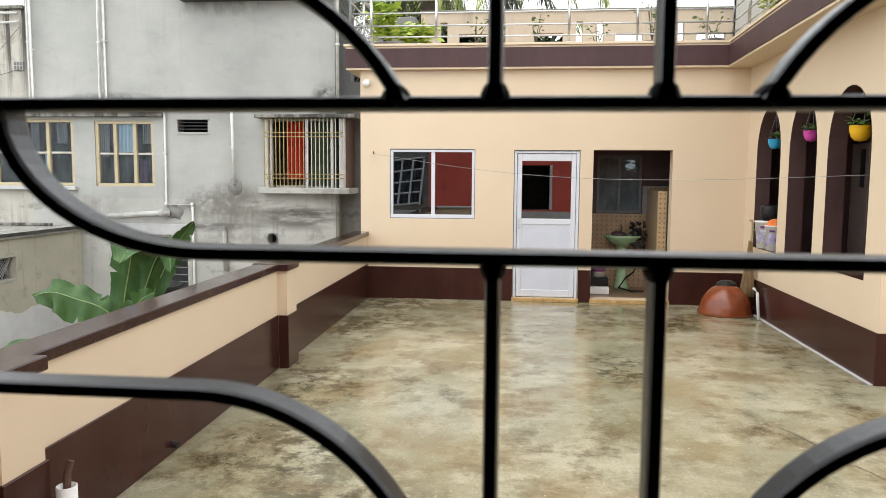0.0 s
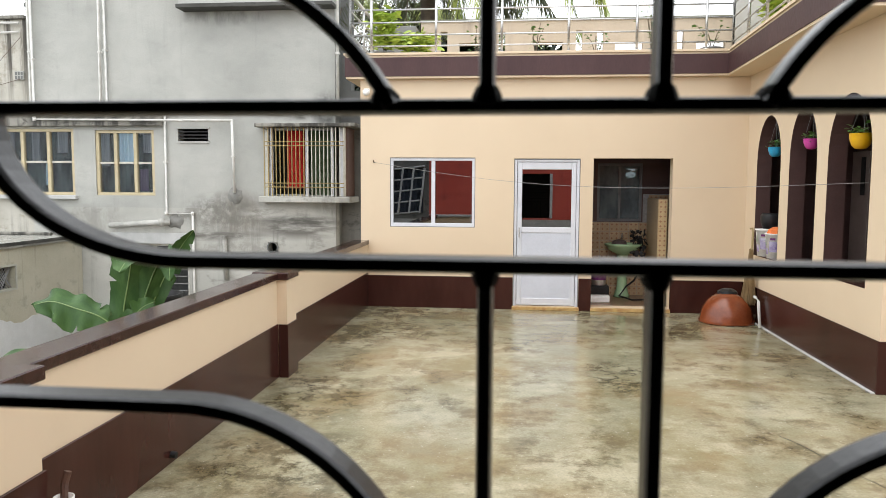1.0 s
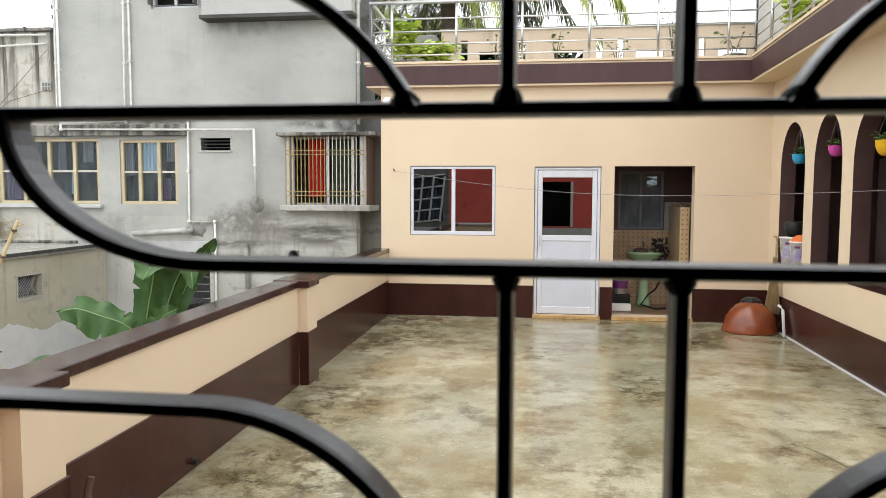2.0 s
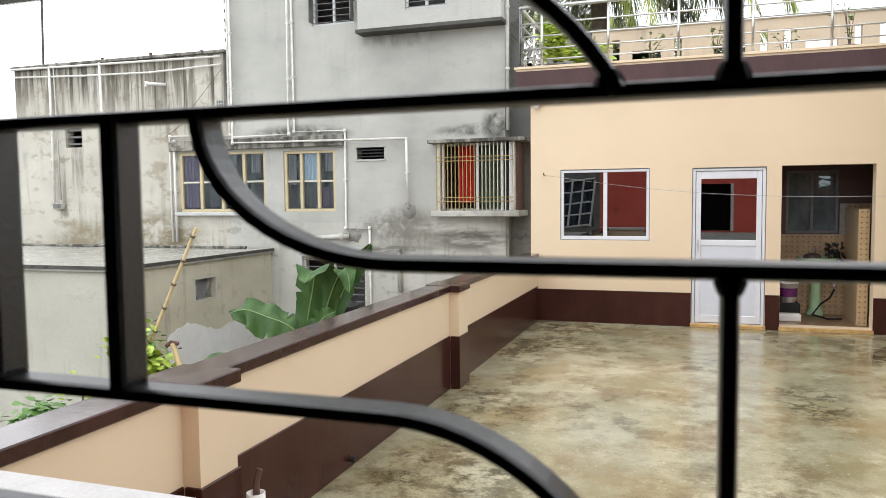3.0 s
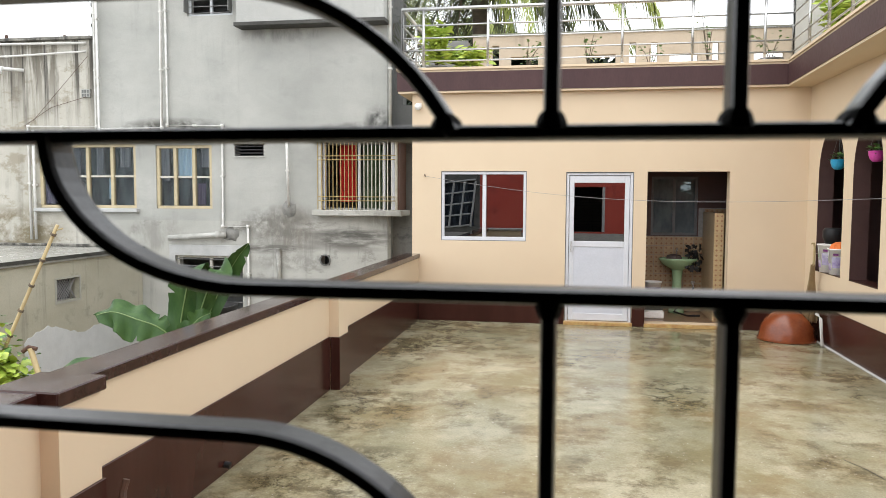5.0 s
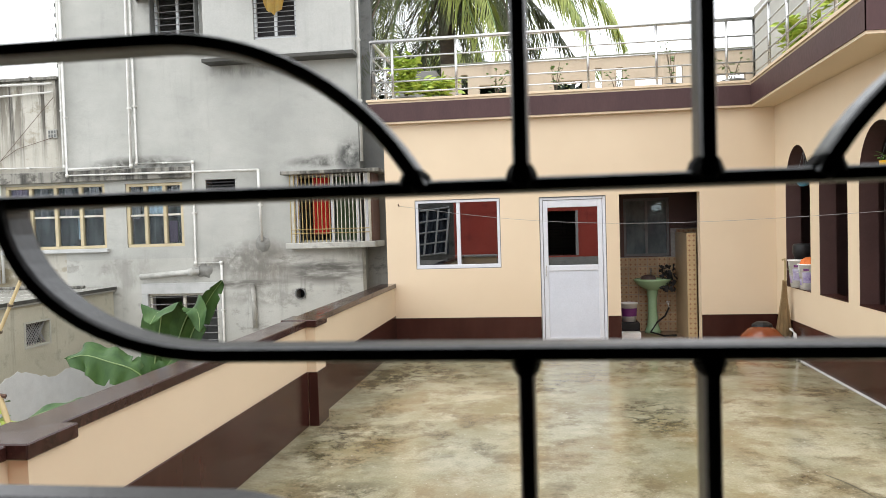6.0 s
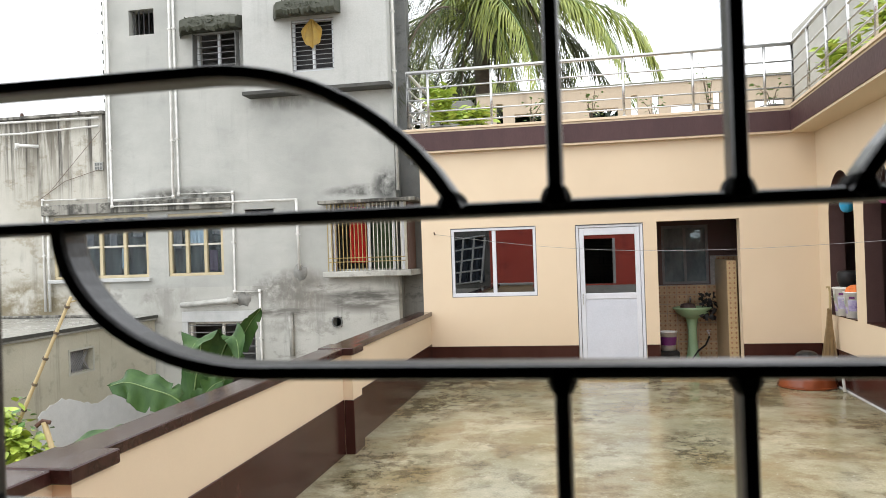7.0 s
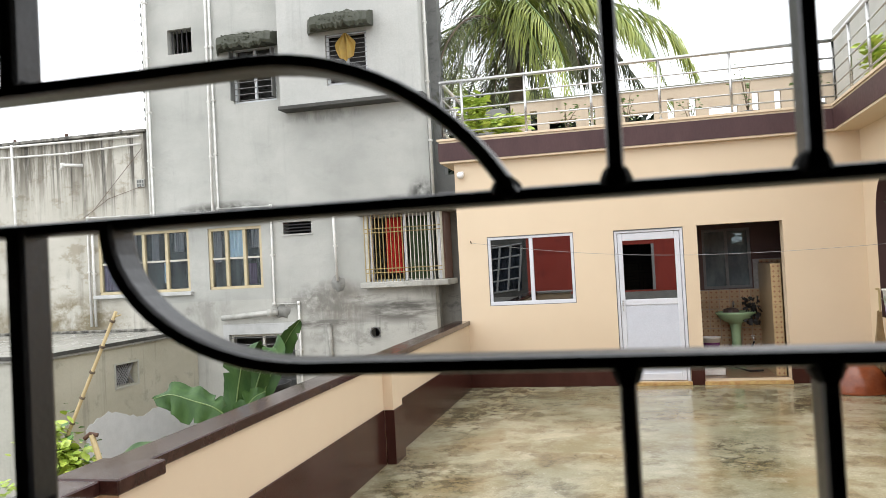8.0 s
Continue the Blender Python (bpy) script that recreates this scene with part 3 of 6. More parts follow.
# parapet with two piers
def rain_wet(ob):
    """Water stands on the level upper faces of a coping stone."""
    ob.data.materials.append(WETCAP)
    for poly in ob.data.polygons:
        if poly.normal.z > 0.9:
            poly.material_index = 1


def parapet():
    p = thing("parapet", (-2.0, 5.0, 0.0), "peach parapet wall with brown dado and granite coping", "parapet wall", kind="structure")
    segs = ((2.10, 3.11), (3.39, 6.88), (7.16, YW))
    for y0, y1 in segs:
        part("wall", box(-2.105, XL, y0, y1, 0.0, 0.892), PEACH, p)
        part("dado", box(XL + 0.001, XL + 0.013, y0, y1 - 0.015, 0.0, 0.492, 0.003), DADO, p, "glossy dark brown dado")
        rain_wet(part("coping", box(-2.128, XL + 0.020, y0 - 0.03, y1, 0.8925, 0.954, 0.006), CAP, p, "wet brown granite coping"))
    for y0, y1 in ((3.11, 3.39), (6.88, 7.16)):
        part("pier", box(-2.125, XP, y0, y1, 0.0, 0.892), PEACH, p)
        bm = box(XL + 0.013, XP + 0.013, y0 - 0.012, y1 + 0.012, 0.0, 0.487, 0.003)
        part("dado", bm, DADO, p, "glossy dark brown dado")
        rain_wet(part("coping", box(-2.15, XP + 0.022, y0 - 0.03, y1 + 0.022, 0.8935, 0.960, 0.006), CAP, p, "wet brown granite pier cap"))
    return p


parapet()
ret = thing("return_parapet", (-1.6, 1.9, 0.0), "short return parapet with wet stone coping", "parapet wall", kind="structure")
part("wall", box(-2.105, -1.08, 1.72, 2.02, 0.0, 0.90), PEACH, ret)
# White colour imitates the sky mirrored on the wet coping.
part("coping", box(-2.16, -1.05, 1.66, 2.062, 0.90, 0.952, 0.006), WHITEWASH, ret, "wet stone coping with sky reflection put in as white")

# ---- window, door and washroom in the far wall ----
w = thing("window_1", (WIN[0], YW, WIN[2]), "two-pane sliding window with white aluminium frame", "window", kind="structure")
x0, x1, z0, z1 = WIN
yf = YW + 0.012
fr = 0.045
for a in ((x0, x1, z1 - fr, z1), (x0, x1, z0, z0 + fr + 0.012), (x0, x0 + fr, z0 + fr + 0.012, z1 - fr), (x1 - fr, x1, z0 + fr + 0.012, z1 - fr)):
    part("window_frame", box(a[0], a[1], yf, yf + 0.07, a[2], a[3], 0.004), ALU, w)
# Dark strips paint the shadow line between frame and wall opening.
for a in ((x0, x1, z1 - 0.012, z1), (x0, x0 + 0.01, z0, z1 - 0.012), (x1 - 0.01, x1, z0, z1 - 0.012), (x0 + 0.01, x1 - 0.01, z0, z0 + 0.01)):
    part("shadow_gap", box(a[0] + 0.001, a[1] - 0.001, yf - 0.006, yf - 0.0005, a[2] + 0.001, a[3] - 0.001), SHADEALU, w, "dark strip standing in for the shadow line")
xm = (x0 + x1) / 2 + 0.01
part("mullion", box(xm - 0.026, xm + 0.026, yf + 0.008, yf + 0.06, z0 + fr + 0.012, z1 - fr, 0.004), ALU, w)
p = part("pane", box(x0 + fr, xm - 0.026, yf + 0.030, yf + 0.034, z0 + fr + 0.012, z1 - fr), TINTED, w, "dark reflecting glass")
p = part("pane", box(xm + 0.026, x1 - fr, yf + 0.045, yf + 0.049, z0 + fr + 0.012, z1 - fr), TINTED, w, "dark reflecting glass")
setting("room_lining", holed("y", YW + 0.9, YW + 0.95, -1.82, 0.10, 0.0, 3.09, []), ROOMPAINT, "dark room behind the window", "wall")

d = thing("door_1", (DOOR[0], YW, 0.05), "closed grey-white panel door with glazed upper half", "door", kind="structure")
x0, x1, z0, z1 = DOOR
yf = YW + 0.02
for a in ((x0, x0 + 0.045, z0, z1), (x1 - 0.045, x1, z0, z1), (x0 + 0.045, x1 - 0.045, z1 - 0.045, z1)):
    part("door_frame", box(a[0], a[1], yf, yf + 0.09, a[2], a[3], 0.005), ALU, d)
# Same painted shadow line round the door frame.
for a in ((x0, x1, z1 - 0.016, z1), (x0, x0 + 0.011, z0, z1 - 0.016), (x1 - 0.011, x1, z0, z1 - 0.016)):
    part("shadow_gap", box(a[0] + 0.001, a[1] - 0.001, yf - 0.006, yf - 0.0005, a[2] + 0.001, a[3] - 0.001), SHADEALU, d, "dark strip standing in for the shadow line")
l0, l1 = x0 + 0.05, x1 - 0.05
for a in ((l0, l0 + 0.065, z0 + 0.01, z1 - 0.05), (l1 - 0.065, l1, z0 + 0.01, z1 - 0.05), (l0 + 0.065, l1 - 0.065, z1 - 0.15, z1 - 0.05), (l0 + 0.065, l1 - 0.065, 1.085, 1.165), (l0 + 0.065, l1 - 0.065, z0 + 0.01, z0 + 0.11)):
    part("leaf_rail", box(a[0], a[1], yf + 0.012, yf + 0.052, a[2], a[3], 0.006), ALU, d)
part("panel", box(l0 + 0.065, l1 - 0.065, yf + 0.022, yf + 0.040, z0 + 0.11, 1.085), PVCPANEL, d, "grey-white lower panel")
part("pane", box(l0 + 0.065, l1 - 0.065, yf + 0.030, yf + 0.034, 1.165, z1 - 0.15), TINTED, d, "dark reflecting glass")
hd = part("door_handle", sweep([(l0 + 0.03, yf + 0.0, 1.02), (l0 + 0.03, yf - 0.035, 1.02), (l0 + 0.03, yf - 0.035, 1.16), (l0 + 0.03, yf, 1.16)], 0.008), STEEL, d, "steel pull handle")
setting("room_lining", box(0.10, 1.17, YW + 0.9, YW + 0.95, 0.0, 3.09), ROOMPAINT, "dark room behind the door", "wall")
setting("threshold", box(DOOR[0] - 0.01, DOOR[1] + 0.01, YW - 0.05, YW + 0.2, 0.0, 0.049, 0.004), TILEFLOOR, "ochre tiled door step", "step")
setting("threshold", box(OPEN[0] - 0.01, OPEN[1] + 0.01, YW - 0.05, YW + 0.2, 0.0, 0.049, 0.004), TILEFLOOR, "ochre tiled step of the opening", "step")

# washroom seen through the opening
YB = 12.2
setting("washroom_floor", box(1.18, 3.2, YW + 0.2, YB, 0.0, 0.046), WASHFLOOR, "brown tiled washroom floor", "floor")
BW = (1.42, 2.10, 1.20, 2.09)
# Walls and ceiling carry the washroom's dimness in their dark colour.
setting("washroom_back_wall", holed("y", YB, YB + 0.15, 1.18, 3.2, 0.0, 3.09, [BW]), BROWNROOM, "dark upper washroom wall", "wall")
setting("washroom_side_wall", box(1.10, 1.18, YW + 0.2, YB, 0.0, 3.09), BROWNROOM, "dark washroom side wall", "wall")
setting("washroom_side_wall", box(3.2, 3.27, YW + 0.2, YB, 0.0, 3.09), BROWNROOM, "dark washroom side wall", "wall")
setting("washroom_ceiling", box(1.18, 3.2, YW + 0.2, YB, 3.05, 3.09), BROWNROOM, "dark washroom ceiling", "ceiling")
bw = thing("window_2", (1.42, YB, 1.2), "small dim sliding window with white frame", "window", kind="structure")
for a in ((BW[0], BW[1], 2.05, 2.09), (BW[0], BW[1], 1.20, 1.24), (BW[0], BW[0] + 0.04, 1.24, 2.05), (BW[1] - 0.04, BW[1], 1.24, 2.05), (1.74, 1.78, 1.24, 2.05)):
    # Frame grey carries the washroom's dimness; the aluminium itself is white.
    part("window_frame", box(a[0], a[1], YB + 0.02, YB + 0.07, a[2], a[3], 0.004), SHADEALU, bw)
for a, b in ((1.46, 1.74), (1.78, 2.06)):
    part("pane", box(a, b, YB + 0.04, YB + 0.044, 1.24, 2.05), DIMGLASS, bw, "dim bluish glass")

# tiles on the washroom walls
tw = thing("tiled_wall", (1.8, YB, 0.05), "ochre tiles with brown motif below the washroom window", "tiled wall", kind="structure")
tile_me = None
part("backing", box(1.181, 2.6, YB - 0.008, YB - 0.001, 0.047, 1.19), CORD, tw, "grey tile grout")
part("backing", box(2.115, 2.6, YB - 0.008, YB - 0.001, 1.191, 1.62), CORD, tw, "grey tile grout")
TS = 0.145
MOTIF = {}


def motif(owner, x, y, z):
    """Small four-pointed brown mark, a hair proud of its tile."""
    if owner not in MOTIF:
        bm = bmesh.new()
        bm.faces.new([bm.verts.new((x + 0.021 * math.cos(k * math.pi / 4) * (0.5 if k % 2 else 1), y, z + 0.021 * math.sin(k * math.pi / 4) * (0.5 if k % 2 else 1))) for k in range(8)])
        MOTIF[owner] = (part("motif", bm, TILESPOT, owner, "brown tile motif").data, x, z)
        return
    me, bx, bz = MOTIF[owner]
    ob = new("motif", me)
    ob.parent = owner
    ob.location = (x - bx, 0, z - bz)
    ORIGIN[ob] = ORIGIN[owner]


for i in range(10):
    for j in range(8 if i < 7 else 11):
        x, z = 1.185 + i * TS, 0.05 + j * (TS - 0.003)
        if tile_me is None:
            first = part("tile", box(x, x + TS - 0.004, YB - 0.015, YB - 0.008, z, z + TS - 0.007, 0.0015), TILE, tw)
            tile_me, base_xz = first.data, (x, z)
        else:
            ob = new("tile", tile_me)
            ob.parent = tw
            ob.location = (x - base_xz[0], 0, z - base_xz[1])
            ORIGIN[ob] = ORIGIN[tw]
        for p, q in ((0.25, 0.25), (0.75, 0.25), (0.25, 0.75), (0.75, 0.75)):
            motif(tw, x + TS * p - 0.002, YB - 0.0165, z + TS * q - 0.003)
pt = thing("partition", (2.2, 11.6, 0.05), "half-height tiled partition wall with ochre edge", "partition", kind="structure")
part("wall", box(2.18, 2.31, 11.25, YB - 0.016, 0.047, 1.56), TILE, pt)
for j in range(11):
    part("tile", box(2.183, 2.307, 11.235, 11.249, 0.05 + j * 0.137, 0.05 + j * 0.137 + 0.133, 0.002), EDGETILE, pt, "ochre edge tile")
    for p, q in ((0.032, 0.034), (0.092, 0.034), (0.032, 0.10), (0.092, 0.10)):
        motif(pt, 2.183 + p, 11.2335, 0.05 + j * 0.137 + q)

bs = thing("wash_basin", (1.80, 12.0, 0.05), "pale green ceramic pedestal wash basin", "wash basin")
prof = [(0.0, 0.0), (0.12, 0.0), (0.112, 0.04), (0.085, 0.12), (0.068, 0.3), (0.066, 0.5), (0.08, 0.62), (0.10, 0.68)]
part("pedestal", lathe(prof, (1.80, 12.0, 0.05)), BASIN, bs, "", True)
bowl = lathe([(0.08, 0.655), (0.15, 0.685), (0.225, 0.735), (0.262, 0.785), (0.276, 0.80), (0.278, 0.82), (0.262, 0.826), (0.235, 0.81), (0.20, 0.765), (0.12, 0.72), (0.0, 0.71)], (1.80, 11.95, 0.05))
for v in bowl.verts:
    v.co.y = 11.95 + (v.co.y - 11.95) * 0.8
part("bowl", bowl, BASIN, bs, "", True)
part("tap", sweep([(1.80, 12.13, 0.87), (1.80, 12.13, 0.99), (1.80, 12.08, 1.01), (1.80, 12.03, 0.98)], 0.012), STEEL, bs, "steel tap")
single("cloth_heap", lathe([(0.0, 0.0), (0.12, 0.0), (0.10, 0.05), (0.04, 0.07), (0.0, 0.075)], (1.74, 11.95, 0.862), 9), simple("dark_wet_cloth", (0.05, 0.03, 0.03), (0.1, 0.07, 0.06), 0.7, 12, 80, 0.3), "dark wet cloth lying on the basin", "cloth")
random.seed(5)
bag = bmesh.new()
for k in range(90):
    c = Vector((2.03 + random.uniform(-0.12, 0.10), 11.9 + random.uniform(-0.1, 0.1), 0.93 + random.uniform(-0.22, 0.14)))
    s = random.uniform(0.016, 0.04)
    q = Euler((random.uniform(0, 3), random.uniform(0, 3), 0)).to_matrix()
    bag.faces.new([bag.verts.new(c + q @ Vector(v)) for v in ((-s, 0, -s * 0.5), (s, 0, -s * 0.6), (s * 1.2, 0.01, s * 0.5), (-s * 0.5, 0.02, s * 0.7))])
single("hanging_bags", bag, BLACKPLASTIC, "dark crumpled bags hanging beside the basin", "bag", kind="stuff")
bk = thing("paint_bucket", (1.42, 11.7, 0.05), "white plastic bucket with purple printed band", "bucket")
part("body", lathe([(0.0, 0.0), (0.10, 0.0), (0.125, 0.26), (0.132, 0.26), (0.132, 0.275), (0.12, 0.275), (0.095, 0.02), (0.0, 0.02)], (1.42, 11.7, 0.27), 24), WHITEPLASTIC, bk, "", True)
part("printed_band", lathe([(0.1085, 0.08), (0.1205, 0.20)], (1.42, 11.7, 0.27), 24), PURPLEPRINT, bk, "purple printed band")
single("stool", box(1.28, 1.56, 11.55, 11.84, 0.046, 0.27, 0.015), BLACKPLASTIC, "low dark stool under the bucket", "stool")
single("soap_box", box(1.27, 1.55, 11.36, 11.5, 0.047, 0.15, 0.01), WHITEPLASTIC, "white box on the washroom floor", "box")
tp = thing("wall_tap", (2.05, 12.15, 0.45), "steel water tap on the tiled wall", "tap")
part("body", sweep([(2.05, YB - 0.017, 0.47), (2.05, YB - 0.10, 0.47), (2.05, YB - 0.13, 0.43)], 0.014), STEEL, tp)
part("wheel", box(2.02, 2.08, YB - 0.075, YB - 0.055, 0.49, 0.51, 0.004), STEEL, tp)
single("hose", sweep([(2.05, 12.06, 0.42), (1.98, 12.0, 0.30), (1.86, 11.94, 0.22), (1.74, 11.8, 0.09), (1.9, 11.6, 0.065), (2.08, 11.6, 0.07)], 0.014, 6), BLACKPLASTIC, "dark hose lying from the wall tap", "hose")

# ---- things on the terrace ----
wk = thing("metal_bowl", (2.912, 10.29, 0.0), "large red-brown bowl lying upside down", "bowl")
part("shell", lathe([(0.329, 0.0), (0.338, 0.015), (0.333, 0.035), (0.324, 0.09), (0.30, 0.18), (0.252, 0.265), (0.182, 0.333), (0.10, 0.374), (0.0, 0.384)], (2.912, 10.29, 0.0), 44), TERRACOTTA, wk, "", True)
part("rim", lathe([(0.332, 0.0), (0.347, 0.008), (0.347, 0.024), (0.330, 0.028)], (2.912, 10.29, 0.0), 44), TERRACOTTA, wk)
single("wet_rag", lathe([(0.0, 0.0), (0.13, 0.0), (0.12, 0.03), (0.07, 0.06), (0.0, 0.065)], (2.92, 10.32, 0.368), 11), BLACKPLASTIC, "black wet rag lying on the bowl", "cloth")
br = thing("broom", (3.16, 10.25, 0.24), "straw broom leaning on the wall behind the bowl", "broom")
part("handle", sweep([(3.18, 10.26, 0.6), (3.20, 10.28, 1.16), (3.19, 10.28, 1.22), (3.16, 10.28, 1.21)], 0.014, 6), BAMBOO, br)
random.seed(3)
bm = bmesh.new()
for k in range(120):
    w = random.uniform(0, 6.28)
    r = 0.10 * math.sqrt(random.random())
    sweep([(3.18 + 0.02 * math.cos(w), 10.26 + 0.02 * math.sin(w), 0.92 + random.uniform(-0.05, 0.04)), (3.175 + 0.032 * math.cos(w), 10.26 + 0.032 * math.sin(w), 0.76), (3.16 + r * math.cos(w), 10.25 + r * math.sin(w), 0.23 + random.uniform(0, 0.06))], 0.006, 3, bm)
part("bristles", bm, simple("dry_straw", (0.34, 0.24, 0.12), (0.23, 0.155, 0.075), 0.8, 9, 60, 0.2), br, "dry straw bristles")
single("drain_pipe", sweep([(3.20, 10.12, 0.36), (3.20, 10.06, 0.36), (3.215, 10.0, 0.32), (3.20, 9.86, 0.01)], 0.018, 8), PVC, "thin white plastic pipe leaning at the wall", "pipe", smooth=True)

crack = bmesh.new()
rnd = random.Random(21)
cpts = [Vector((2.10 + 0.05 * k + rnd.uniform(-0.03, 0.03), 5.75 - 0.16 * k, 0.0015)) for k in range(12)]
for k, (p, q) in enumerate(zip(cpts, cpts[1:])):
    w0, w1 = 0.004 * (1 - k / 14), 0.004 * (1 - (k + 1) / 14)
    crack.faces.new([crack.verts.new(c) for c in (p - Vector((w0, 0, 0)), p + Vector((w0, 0, 0)), q + Vector((w1, 0, 0)), q - Vector((w1, 0, 0)))])
bmesh.ops.remove_doubles(crack, verts=crack.verts, dist=0.0005)
setting("floor_crack", crack, BLACKPLASTIC, "thin dark crack in the concrete floor", "crack")
pv = thing("pipe_stub", (-1.765, 3.42, 0.0), "upright white plastic pipe stub with rusty rod", "pipe")
part("tube", lathe([(0.045, 0.0), (0.045, 0.36), (0.039, 0.36), (0.039, 0.02)], (-1.765, 3.42, 0.0), 20), PVC, pv, "", True)
part("rod", sweep([(-1.765, 3.41, 0.0), (-1.772, 3.43, 0.30), (-1.785, 3.46, 0.40), (-1.775, 3.475, 0.455)], 0.017, 8), RUST, pv, "rusty iron rod")
single("rain_outlet", sweep([(XL + 0.013, 4.75, 0.06), (XL + 0.05, 4.75, 0.055)], 0.022, 10), BLACKPLASTIC, "small black rain outlet in the dado", "outlet")

line = []
for k in range(25):
    s = k / 24
    line.append((-1.83 + s * 5.09, YW - 0.03 - s * 3.6, 2.06 - 0.27 * s - 0.175 * math.sin(math.pi * s)))
cl = thing("clothes_line", (-1.83, YW, 2.06), "thin grey cord strung across the terrace", "clothes line")
part("cord", sweep(line, 0.0019, 4), CORD, cl)
part("hook", sweep([(-1.83, YW, 2.06), (-1.83, YW - 0.05, 2.065), (-1.83, YW - 0.06, 2.09)], 0.008, 6), RUST, cl, "rusty wall hook")
cm = thing("security_camera", (-1.93, YW, 3.04), "small white dome camera under the roof edge", "camera")
part("base", box(-1.97, -1.89, YW - 0.03, YW - 0.001, 3.03, 3.09, 0.006), WHITEPLASTIC, cm)
part("dome", lathe([(0.0, -0.045), (0.025, -0.04), (0.045, -0.02), (0.05, 0.0), (0.05, 0.03), (0.0, 0.03)], (-1.93, YW - 0.06, 3.03), 16), WHITEPLASTIC, cm, "", True)


def leaf_bits(bm, centre, spread, count, size, seed, droop=0.3, broad=0.34):
    rnd = random.Random(seed)
    for _ in range(count):
        c = Vector(centre) + Vector((rnd.gauss(0, spread[0]), rnd.gauss(0, spread[1]), rnd.gauss(0, spread[2])))
        w = rnd.uniform(0, 6.283)
        s = size * rnd.uniform(0.6, 1.3)
        out = Vector((math.cos(w), math.sin(w), rnd.uniform(-droop, 0.5)))
        side = out.cross(Vector((0, 0, 1))).normalized() * s * broad
        side.z += rnd.uniform(-0.2, 0.2) * s
        ring = [(0.0, 0.0), (0.2, 0.7), (0.5, 1.0), (0.8, 0.55), (1.0, 0.0), (0.8, -0.55), (0.5, -1.0), (0.2, -0.7)]
        v = [bm.verts.new(c + out * s * f + side * q + Vector((0, 0, s * 0.10 * math.sin(math.pi * f)))) for f, q in ring]
        m = bm.verts.new(c + out * s * 0.5 + Vector((0, 0, s * 0.04)))
        for a in range(8):
            bm.faces.new((v[a], v[(a + 1) % 8], m))
    return bm


def hanging_pot(y, z, mat, word, seed, s):
    h = thing("hanging_pot", (XR + 0.09, y, z), f"{word} hanging flower pot with small plant", "flower pot", "pots in the arches")
    c = (XR + 0.09, y, z)
    part("pot", lathe([(r * s, q * s) for r, q in ((0.0, -0.085), (0.05, -0.078), (0.08, -0.045), (0.098, 0.01), (0.1, 0.055), (0.104, 0.06), (0.094, 0.06), (0.088, 0.03), (0.0, 0.03))], c, 24), mat, h, "", True)
    tagged(part("plant", leaf_bits(bmesh.new(), (c[0], y, z + 0.085 * s), (0.05 * s, 0.055 * s, 0.03), 46, 0.055, seed), GREEN, h, "small leafy plant"), kind="stuff")
    tagged(part("blooms", leaf_bits(bmesh.new(), (c[0] - 0.03, y + 0.02, z + 0.10 * s), (0.04, 0.05, 0.025), 12, 0.035, seed + 40), RUST, h, "small red-brown blooms"), kind="stuff")
    for k in range(3):
        w = 2.1 * k + 0.4
        part("wire", sweep([(c[0] + 0.095 * s * math.cos(w), y + 0.095 * s * math.sin(w), z + 0.055 * s), (c[0], y, z + 0.36)], 0.0015, 4), CORD, h)
    part("cord", sweep([(c[0], y, z + 0.36), (c[0], y, 2.60)], 0.002, 4), CORD, h)


hanging_pot(10.08, 2.185, BLUEPOT, "bright blue", 1, 0.84)
hanging_pot(8.92, 2.22, PINKPOT, "bright pink", 2, 0.80)
hanging_pot(7.72, 2.185, YELLOWPOT, "bright yellow", 3, 1.0)


def bucket(x, y, z, mat, band, s):
    b = thing("bucket", (x, y, z), "white plastic bucket with coloured print on the arch sill", "bucket", "buckets on the sill")
    part("body", lathe([(0.0, 0.0), (0.105 * s, 0.0), (0.13 * s, 0.29 * s), (0.138 * s, 0.29 * s), (0.138 * s, 0.305 * s), (0.125 * s, 0.305 * s), (0.1 * s, 0.02), (0.0, 0.02)], (x, y, z), 24), WHITEPLASTIC, b, "", True)
    for a0, a1, h0, h1, m, word in ((2.6, 3.5, 0.05, 0.13, band, "coloured print"), (3.65, 4.5, 0.08, 0.21, BLUEPRINT, "blue print"), (2.75, 3.3, 0.16, 0.235, GREENPRINT, "green print"), (3.8, 4.3, 0.225, 0.25, PURPLEPRINT, "purple print")):
        patch = bmesh.new()
        low, top = [[patch.verts.new((x + (0.1055 + 0.0865 * h) * s * math.cos(w), y + (0.1055 + 0.0865 * h) * s * math.sin(w), z + h * s)) for w in [a0 + (a1 - a0) * k / 8 for k in range(9)]] for h in (h0, h1)]
        for k in range(8):
            patch.faces.new((low[k], low[k + 1], top[k + 1], top[k]))
        part("printed_label", patch, m, b, word)
    part("bail", sweep([(x - 0.13 * s, y, z + 0.28 * s), (x - 0.135 * s, y - 0.05, z + 0.2 * s), (x - 0.135 * s, y + 0.05, z + 0.2 * s)], 0.004, 5), STEEL, b)


bucket(XR + 0.075, 10.17, 0.875, WHITEPLASTIC, MAUVEPRINT, 1.12)
bucket(XR + 0.085, 9.88, 0.875, WHITEPLASTIC, BLUEPRINT, 1.0)
single("cloth_heap", lathe([(0.0, 0.0), (0.12, 0.0), (0.10, 0.05), (0.05, 0.08), (0.0, 0.085)], (XR + 0.085, 9.88, 1.175), 10), ORANGECLOTH, "orange cloth lying on the bucket", "cloth")
